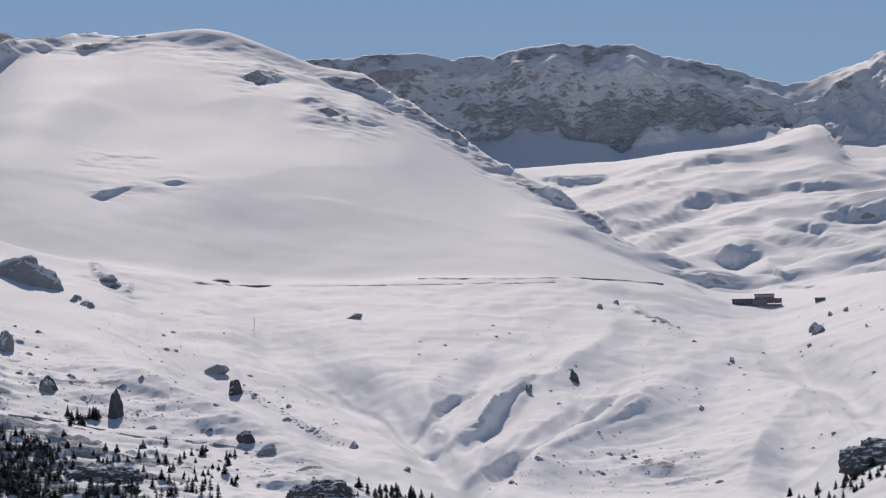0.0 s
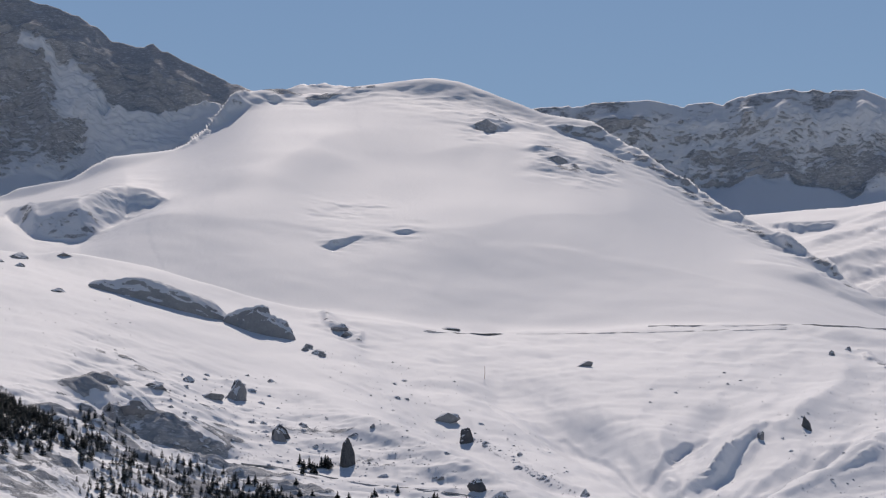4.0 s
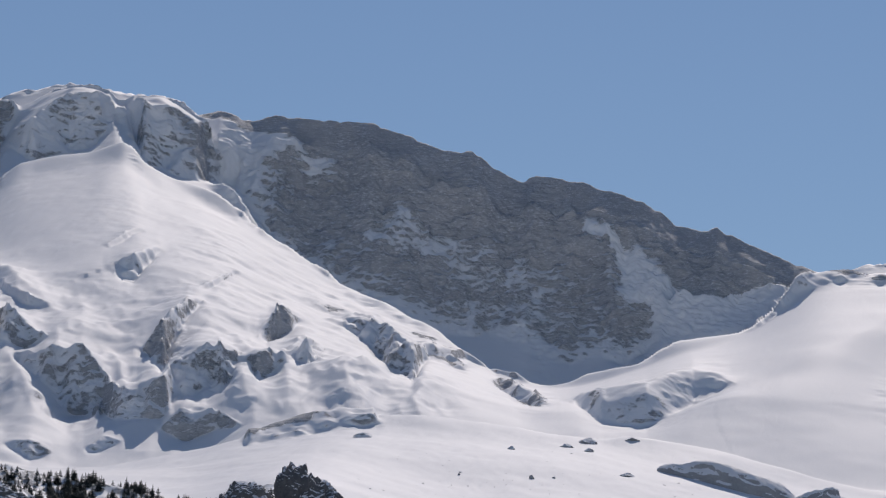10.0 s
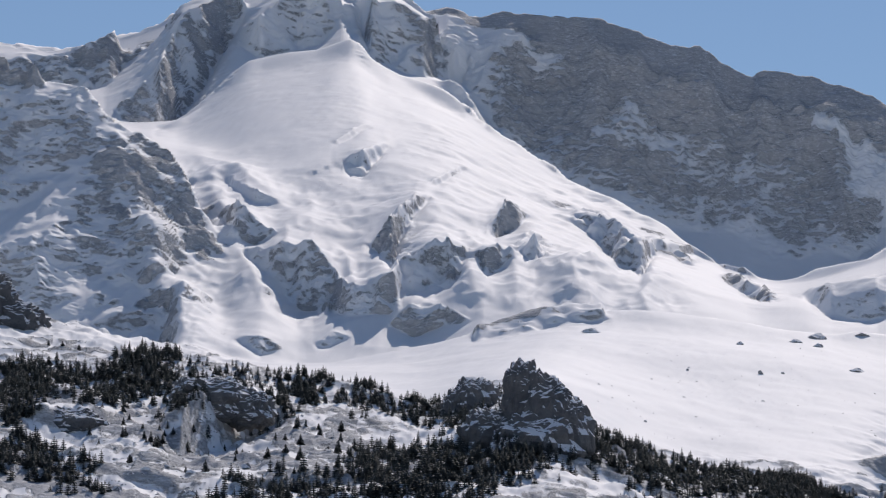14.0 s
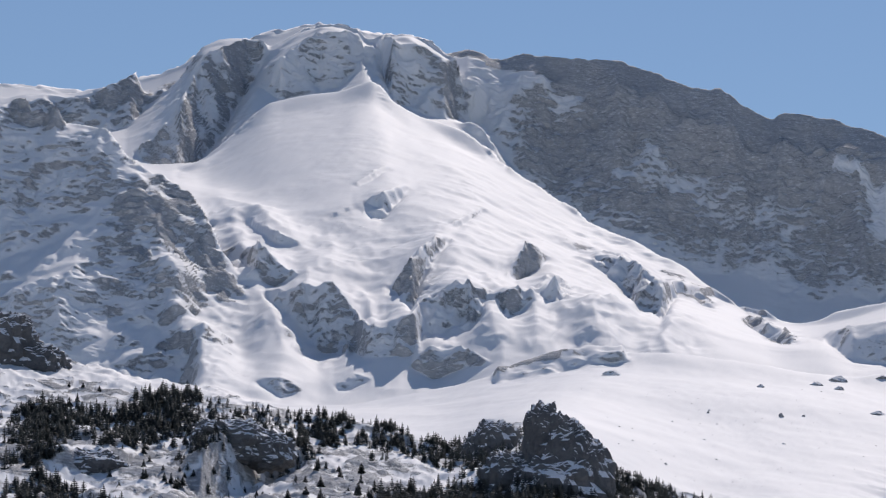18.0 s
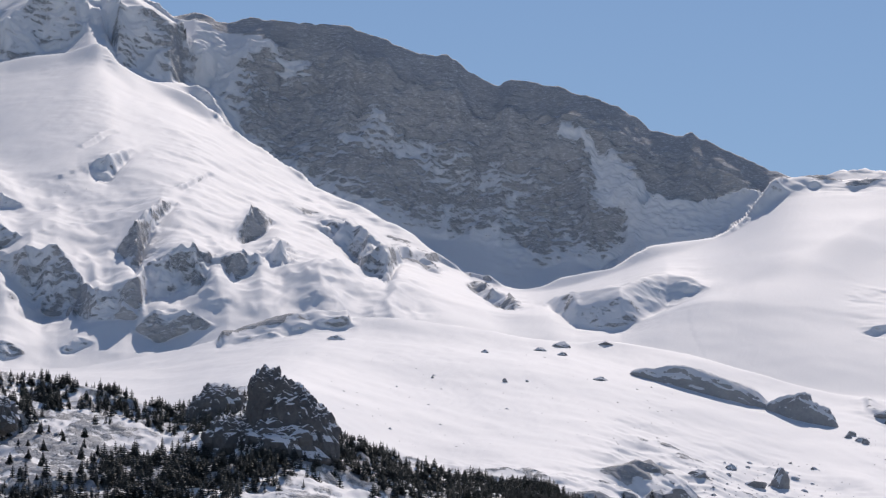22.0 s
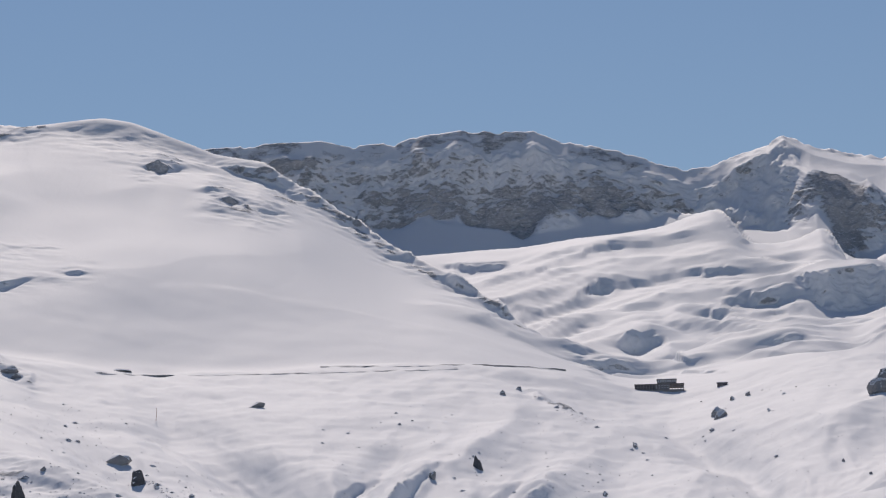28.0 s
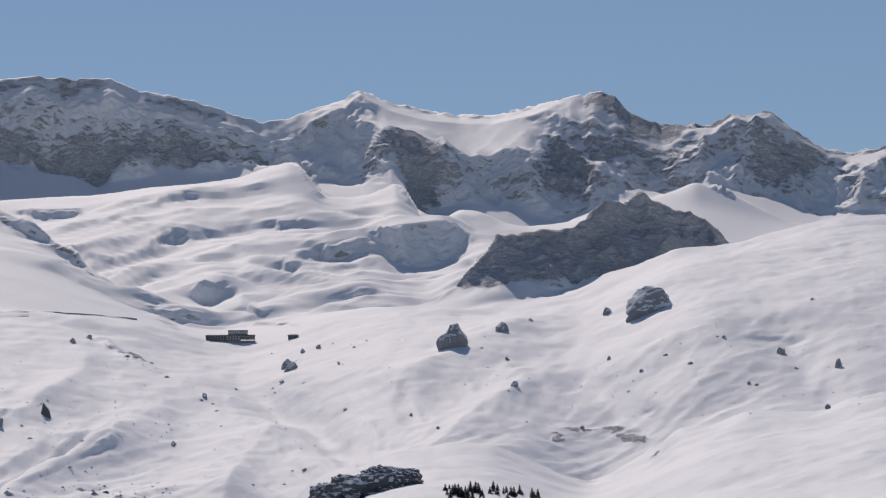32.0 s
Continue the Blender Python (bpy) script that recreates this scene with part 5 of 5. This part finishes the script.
def building():
    at, r = spot(*(5.44, 6.94), None, "BENCH")
    px = r * radians(DEG)
    half = 43.5 * px
    house = new("mountain_hotel")
    tagged(house, "long dark two-storey building with open bays, snow on its roof", "building")
    house.matrix_world = Matrix.Translation(at + Vector((0, 3, 1.6))) @ Matrix.Rotation(radians(-5.4), 4, "Z")
    lo, hi, deep = 4.6, 3.6, 11.0
    solid("foundation", (-half - 0.4, half + 0.4, -0.4, deep + 0.4, -3.0, 0.5), CONCRETE, house)
    solid("back_wall", (-half, 0.0, deep - 0.4, deep, 0.5, lo + 0.5), CONCRETE, house)
    solid("roof_slab", (-half - 0.5, half + 0.5, -0.6, deep + 0.5, lo + 0.5, lo + 1.0), CONCRETE, house, "flat concrete slab over the ground floor")
    solid("floor_slab", (-half, half, -0.3, deep, 2.7, 2.95), CONCRETE, house)
    n = 17
    for k in range(n + 1):
        x = -half + 2 * half * k / n
        solid("column", (x - 0.25, x + 0.25, -0.3, 0.2, 0.5, lo + 0.5), CONCRETE, house, bevel=0.02)
        if k < n and k % 17 < 12:
            panel = solid("wall_panel", (x + 0.25, x + 2 * half / n - 0.25, 0.1, 0.35, 0.5, lo + 0.5), SHUTTER, house, "dark cladding panel", 0.02)
            if k > 6:
                for z in (1.4, 3.3):
                    solid("window", (x + 0.7, x + 2 * half / n - 0.7, 0.02, 0.09, z, z + 1.1), SNOW_REFLECTING_GLASS, panel, "window painted pale for the snow it reflects", 0.0)
        elif k < n:
            solid("railing", (x + 0.25, x + 2 * half / n - 0.25, -0.2, -0.1, 2.95, 3.8), SHUTTER, house, "dark balcony railing", 0.0)
    x0, x1 = -0.08 * half, 0.7 * half
    m = 8
    solid("upper_roof", (x0 - 0.5, x1 + 0.5, 1.0, deep - 0.5, lo + hi + 0.9, lo + hi + 1.4), CONCRETE, house)
    solid("roof_snow", (x0 - 0.3, x1 + 0.3, 1.2, deep - 0.8, lo + hi + 1.4, lo + hi + 1.75), ROOF_SNOW, house, "snow lying on the roof", 0.12)
    solid("upper_back_wall", (x0, x1, deep - 1.4, deep - 1.0, lo + 1.0, lo + hi + 0.9), SHUTTER, house)
    solid("parapet", (x0, x1, 1.3, 1.6, lo + 1.0, lo + 2.1), SHUTTER, house)
    for k in range(m + 1):
        x = x0 + (x1 - x0) * k / m
        solid("upper_column", (x - 0.25, x + 0.25, 1.2, 1.7, lo + 1.0, lo + hi + 0.9), CONCRETE, house, bevel=0.02)
        if k < m:
            solid("upper_window", (x + 0.35, x + (x1 - x0) / m - 0.35, 1.42, 1.5, lo + 2.2, lo + hi + 0.6), SNOW_REFLECTING_GLASS, house, "window band painted pale for the snow it reflects", 0.0)


# the pale base colour holds the snow's reflection in the panes
glass = Nodes("glass_with_snow_reflection")
SNOW_REFLECTING_GLASS = glass.finish((0.6, 0.61, 0.64, 1), 0.2, None, 0.6)
building()


def hut():
    at, r = spot(*(6.51, 7.00), None, "BENCH")
    shed = new("stone_hut")
    tagged(shed, "small dark hut half buried in the snow", "hut")
    shed.matrix_world = Matrix.Translation(at + Vector((0, 2, -0.6))) @ Matrix.Rotation(radians(-8), 4, "Z")
    solid("wall", (-4.2, 4.2, 0, 5, -1.0, 3.6), SHUTTER, shed, bevel=0.15)
    solid("roof", (-4.7, 4.7, -0.5, 5.5, 3.6, 4.0), CONCRETE, shed, bevel=0.1)
    solid("roof_snow", (-4.4, 4.4, -0.2, 5.3, 4.0, 4.4), ROOF_SNOW, shed, "snow lying on the roof", 0.15)
    solid("door", (-0.6, 0.6, -0.06, 0.1, 0.2, 2.3), CONCRETE, shed, bevel=0.02)


hut()


def marker_pole(where, height):
    at, r = spot(*where, None, "BENCH")
    bm = bmesh.new()
    prev = None
    for k in range(9):
        f = k / 8
        c = Vector((0.9 * math.sin(2.4 * f) * height * 0.06, 0, f * height))
        ring = [bm.verts.new(c + Vector((0.17 * math.cos(a), 0.17 * math.sin(a), 0))) for a in (0, 1.57, 3.14, 4.71)]
        if prev:
            for i in range(4):
                bm.faces.new((prev[i], prev[(i + 1) % 4], ring[(i + 1) % 4], ring[i]))
        prev = ring
    ob = new("marker_pole", mesh_of(bm, "marker_pole", POLE_RED))
    ob.location = at + Vector((0, 0, -0.3))
    tagged(ob, "thin bent faded red pole standing in the snow", "pole")


marker_pole((-3.18, 6.63), 10.0)


# ---------------------------------------------------------------- conifers
def conifer_meshes(seed, height, tiers=11, boughs=9):
    """Trunk and crown of a slim mountain fir, one metre wide for every four of height."""
    r = random.Random(seed)
    trunk, crown = bmesh.new(), bmesh.new()
    bmesh.ops.create_cone(trunk, segments=6, radius1=0.022 * height, radius2=0.004 * height, depth=height * 0.98, cap_ends=True, matrix=Matrix.Translation((0, 0, height * 0.44)))
    for i in range(tiers):
        f = i / (tiers - 1)
        z = height * (0.1 + 0.86 * f)
        reach_out = height * (0.17 * (1 - f) ** 0.8 + 0.014) * r.uniform(0.8, 1.15)
        n = boughs if f < 0.6 else boughs - 3
        turn = r.uniform(0, 6.3)
        for k in range(n):
            a = turn + 6.283 * (k + r.uniform(-0.3, 0.3)) / n
            length = reach_out * r.uniform(0.65, 1.2)
            d, side = Vector((math.cos(a), math.sin(a), 0)), Vector((-math.sin(a), math.cos(a), 0))
            w = length * 0.42
            root = Vector((0, 0, z + 0.05 * height))
            tip = d * length + Vector((0, 0, z - length * r.uniform(0.25, 0.5)))
            mid = d * length * 0.55 + Vector((0, 0, z))
            v = [crown.verts.new(p) for p in (root, mid + side * w, tip, mid - side * w, mid - Vector((0, 0, 0.05 * height)))]
            crown.faces.new((v[0], v[1], v[2]))
            crown.faces.new((v[0], v[2], v[3]))
            crown.faces.new((v[1], v[4], v[2]))
            crown.faces.new((v[2], v[4], v[3]))
    return mesh_of(trunk, "trunk", BARK), mesh_of(crown, "crown", NEEDLES, True)


THICKET = [conifer_meshes(40 + k, 10.0, 8, 7) for k in range(6)]
FIRS = []
for k in range(5):
    trunk_mesh, crown_mesh = conifer_meshes(20 + k, 10.0)
    fir = new("conifer")
    part("trunk", trunk_mesh, None, fir)
    part("crown", crown_mesh, None, fir)
    tagged(fir, "slim dark green conifer standing in snow", "tree", "conifers on the wooded slope")
    fir.location = (0, -60 - 8 * k, 0)
    FIRS.append((fir, crown_mesh, trunk_mesh))


def stand(corners, count, tall, single, last="FOREST_RIDGE", label="", spread=22):
    """Trees scattered over a four-sided patch of slope; tall: height in metres."""
    a, b, c, d = [Vector((*p, 0)) for p in corners]
    made = []
    for _ in range(count if single else int(1.45 * count)):
        s, t = rng.random(), rng.random()
        p = a.lerp(b, s).lerp(d.lerp(c, s), t)
        at, r = spot(p.x, p.y, None, last)
        size = 0.56 * tall * rng.uniform(0.5, 1.3) / 10.0
        wide = size * rng.uniform(1.6, 2.5)
        at = at + Vector((rng.uniform(-3, 3), rng.uniform(-spread, spread), 0))
        at.z = under(at.x, at.y) - 0.25
        made.append(Matrix.Translation(at) @ Matrix.Rotation(rng.uniform(0, 6.28), 4, "Z") @ Matrix.Diagonal((wide, wide, size, 1)))
    if single:
        for m in made:
            thing = copy_thing(FIRS[rng.randrange(5)][0], Matrix.Identity(4))
            thing.matrix_world = m
        return
    verts, faces, base = [], [], 0
    for m in made:
        for me in THICKET[rng.randrange(6)]:
            co = np.array([v.co[:] for v in me.vertices]) @ np.array(m.to_3x3()).T + np.array(m.translation)
            verts.append(co)
            faces += [tuple(base + i for i in p.vertices) for p in me.polygons]
            base += len(co)
    me = bpy.data.meshes.new("forest")
    me.from_pydata(np.concatenate(verts).tolist(), [], faces)
    me.materials.append(NEEDLES)
    tagged(new("forest", me), label or "dense stand of dark conifers on the snowy slope", "forest", kind="stuff")


stand([(-23.20, 8.11), (-22.24, 8.23), (-22.13, 7.66), (-23.28, 7.53)], 130, 12, False)
stand([(-22.97, 8.35), (-22.24, 8.25), (-22.23, 7.94), (-23.01, 7.97)], 70, 12, False)
stand([(-15.54, 7.69), (-14.95, 7.27), (-13.99, 6.76), (-15.50, 6.27)], 150, 10, False)
stand([(-14.95, 7.13), (-13.99, 6.76), (-14.07, 6.29), (-15.13, 6.56)], 120, 10, False)
stand([(-14.08, 6.69), (-12.35, 6.37), (-12.34, 5.92), (-14.54, 5.99)], 240, 10, False)
stand([(-12.35, 6.35), (-11.68, 6.39), (-10.71, 5.99), (-12.34, 5.88)], 130, 10, False)
stand([(-12.01, 6.39), (-11.43, 6.33), (-10.76, 5.91), (-11.99, 5.33)], 170, 10, False, "BENCH", spread=4)
stand([(-11.43, 6.28), (-10.76, 5.96), (-9.94, 5.51), (-11.42, 5.33)], 150, 10, False, "BENCH", spread=4)
stand([(-25.12, 7.95), (-23.29, 7.96), (-23.28, 7.63), (-25.10, 7.48)], 170, 11, False)
stand([(-25.10, 7.57), (-24.53, 7.59), (-24.60, 7.06), (-25.08, 6.90)], 80, 11, False)
stand([(-23.86, 7.61), (-22.23, 7.65), (-22.89, 7.35), (-23.75, 7.37)], 70, 11, False)
stand([(-22.24, 8.04), (-20.30, 8.04), (-20.29, 7.61), (-22.23, 7.65)], 110, 9, False)
stand([(-22.32, 7.65), (-21.84, 7.66), (-21.83, 7.33), (-22.31, 7.37)], 40, 11, False)
stand([(-20.30, 7.94), (-19.53, 7.96), (-19.61, 7.48), (-20.24, 7.41)], 110, 11, False)
stand([(-20.68, 7.60), (-20.20, 7.61), (-20.23, 7.03), (-20.57, 7.12)], 36, 11, False)
stand([(-19.33, 7.72), (-18.36, 7.74), (-18.35, 7.26), (-19.12, 7.34)], 70, 10, False)
stand([(-19.14, 7.96), (-18.65, 8.02), (-18.45, 7.74), (-18.94, 7.73)], 45, 11, False)
stand([(-18.36, 7.69), (-16.61, 7.67), (-16.70, 6.80), (-18.15, 7.26)], 230, 11, False)
stand([(-16.89, 7.23), (-15.35, 7.20), (-15.44, 6.72), (-16.89, 6.71)], 200, 11, False)
stand([(-19.11, 6.67), (-16.79, 6.80), (-16.59, 5.85), (-19.09, 5.81)], 380, 12, False)
stand([(-16.79, 6.71), (-15.83, 6.82), (-15.82, 6.29), (-16.59, 6.13)], 110, 11, False)
stand([(-15.44, 6.92), (-14.09, 6.83), (-14.09, 6.74), (-15.05, 6.73)], 40, 10, False)
stand([(-14.18, 6.74), (-12.55, 6.41), (-12.55, 6.08), (-14.09, 6.26)], 150, 11, False)
stand([(-12.55, 6.27), (-11.40, 6.42), (-9.99, 5.90), (-12.55, 5.89)], 160, 10, False)
stand([(-25.07, 6.76), (-24.49, 6.59), (-23.90, 6.13), (-25.05, 6.24)], 120, 11, False)
stand([(-24.11, 6.46), (-23.81, 6.27), (-23.41, 5.81), (-23.90, 5.99)], 50, 10, False)
stand([(-21.41, 6.14), (-19.10, 6.14), (-19.09, 5.81), (-21.40, 5.76)], 110, 11, False)
stand([(-23.19, 7.63), (-22.13, 7.56), (-21.90, 6.23), (-23.43, 6.29)], 30, 9, True)
stand([(-20.28, 7.22), (-19.12, 7.15), (-19.10, 6.29), (-20.46, 6.36)], 26, 9, True)
stand([(-24.18, 8.46), (-23.70, 8.47), (-23.68, 8.09), (-24.07, 8.08)], 5, 10, True)
stand([(-22.12, 7.18), (-20.48, 7.31), (-20.55, 6.35), (-21.99, 6.23)], 12, 8, True)
stand([(-25.12, 7.97), (-24.21, 7.95), (-24.20, 7.48), (-25.10, 7.35)], 137, 11, False)
stand([(-7.47, 4.96), (-6.43, 4.58), (-6.33, 3.77), (-7.46, 3.78)], 120, 10, False, "BENCH", spread=4)
stand([(-6.33, 5.20), (-5.76, 5.20), (-5.74, 4.96), (-6.33, 5.01)], 18, 11, True, "BENCH", spread=3)
stand([(-5.76, 4.77), (-3.46, 4.58), (-3.46, 3.91), (-5.76, 4.01)], 60, 9, True, "BENCH", spread=3)
stand([(-1.35, 3.97), (-0.20, 3.82), (-0.10, 3.69), (-1.35, 3.75)], 26, 10, True, "BENCH", spread=3)
stand([(-7.46, 4.01), (-3.65, 3.93), (-3.65, 3.72), (-7.46, 3.73)], 90, 9, False, "BENCH", spread=3)
stand([(-10.05, 5.68), (-7.47, 5.01), (-7.18, 3.94), (-10.04, 3.95)], 330, 8.5, False, "BENCH", spread=4)
stand([(-7.66, 5.01), (-6.03, 4.71), (-4.69, 3.92), (-7.38, 3.94)], 55, 9, True, "BENCH", spread=4)
stand([(-10.05, 6.25), (-9.19, 5.78), (-9.48, 5.30), (-10.05, 5.49)], 30, 9, False, "BENCH", spread=4)
stand([(5.94, 3.76), (6.70, 3.79), (6.69, 3.60), (5.93, 3.61)], 14, 9, True)
stand([(6.80, 3.98), (7.55, 4.44), (7.54, 3.97), (6.79, 3.69)], 20, 8, True)
stand([(9.19, 4.35), (10.72, 4.28), (10.72, 4.13), (9.18, 4.16)], 60, 8, True)
for fir, crown_mesh, trunk_mesh in FIRS:
    for o in list(fir.children):
        bpy.data.objects.remove(o)
    bpy.data.objects.remove(fir)


# ---------------------------------------------------------------- small stones that pepper the slopes
def pebbles(corners, count, size, last="BENCH"):
    a, b, c, d = [Vector((*p, 0)) for p in corners]
    verts, faces = [], []
    for _ in range(int(1.2 * count)):
        s, t = rng.random(), rng.random()
        p = a.lerp(b, s).lerp(d.lerp(c, s), t)
        at, r = spot(p.x, p.y, None, last)
        k = 0.27 * size * rng.paretovariate(2.2)
        k = min(k, 2.2 * size)
        base = len(verts)
        for i in range(6):
            ang = 1.047 * i + rng.uniform(-0.3, 0.3)
            verts.append(at + Vector((k * 1.8 * math.cos(ang) * rng.uniform(0.6, 1.3), k * math.sin(ang), -0.2 * k)))
        for i in range(4):
            ang = 1.57 * i + rng.uniform(-0.4, 0.4)
            verts.append(at + Vector((k * 0.7 * math.cos(ang), k * 0.5 * math.sin(ang), k * rng.uniform(0.5, 0.9))))
        faces += [tuple(base + i for i in f) for f in ((0, 1, 6), (1, 2, 7), (2, 3, 7), (3, 4, 8), (4, 5, 9), (5, 0, 9), (1, 7, 6), (3, 8, 7), (4, 9, 8), (0, 6, 9), (6, 7, 8, 9))]
    me = bpy.data.meshes.new("stones")
    me.from_pydata([v[:] for v in verts], [], faces)
    me.materials.append(STONE)
    tagged(new("stones", me), "small stones and tufts scattered over the snow", "stones", kind="stuff")


pebbles([(-9.96, 6.25), (-7.18, 5.48), (-7.18, 4.05), (-9.94, 4.06)], 300, 1.0)
pebbles([(-7.44, 6.11), (-4.61, 5.54), (-1.35, 3.87), (-7.42, 4.01)], 420, 0.9)
pebbles([(-6.54, 7.25), (-3.65, 6.78), (-1.25, 4.75), (-4.61, 5.54)], 220, 0.7)
pebbles([(-10.00, 6.71), (-6.63, 6.72), (-4.89, 5.09), (-9.12, 5.09)], 380, 0.9)
pebbles([(-0.75, 6.86), (4.57, 6.79), (4.51, 3.83), (0.67, 3.87)], 260, 0.65)
pebbles([(5.84, 7.00), (16.56, 7.16), (16.51, 5.64), (6.31, 5.27)], 330, 0.65)
pebbles([(-15.58, 8.57), (-9.21, 8.50), (-9.22, 6.89), (-14.60, 6.86)], 130, 0.7)
pebbles([(-24.56, 8.32), (-19.33, 7.50), (-19.30, 5.87), (-24.47, 5.85)], 400, 1.1, "FOREST_RIDGE")
pebbles([(1.62, 6.84), (6.32, 6.42), (7.26, 4.40), (2.10, 4.45)], 200, 0.65)
pebbles([(0.97, 4.54), (4.52, 4.59), (4.99, 3.82), (1.15, 3.79)], 120, 0.9)
pebbles([(3.22, 6.96), (3.70, 6.81), (4.46, 6.41), (3.98, 6.47)], 90, 0.7)
pebbles([(-3.46, 5.63), (-3.27, 5.63), (-1.35, 4.56), (-1.73, 4.57)], 110, 0.9)
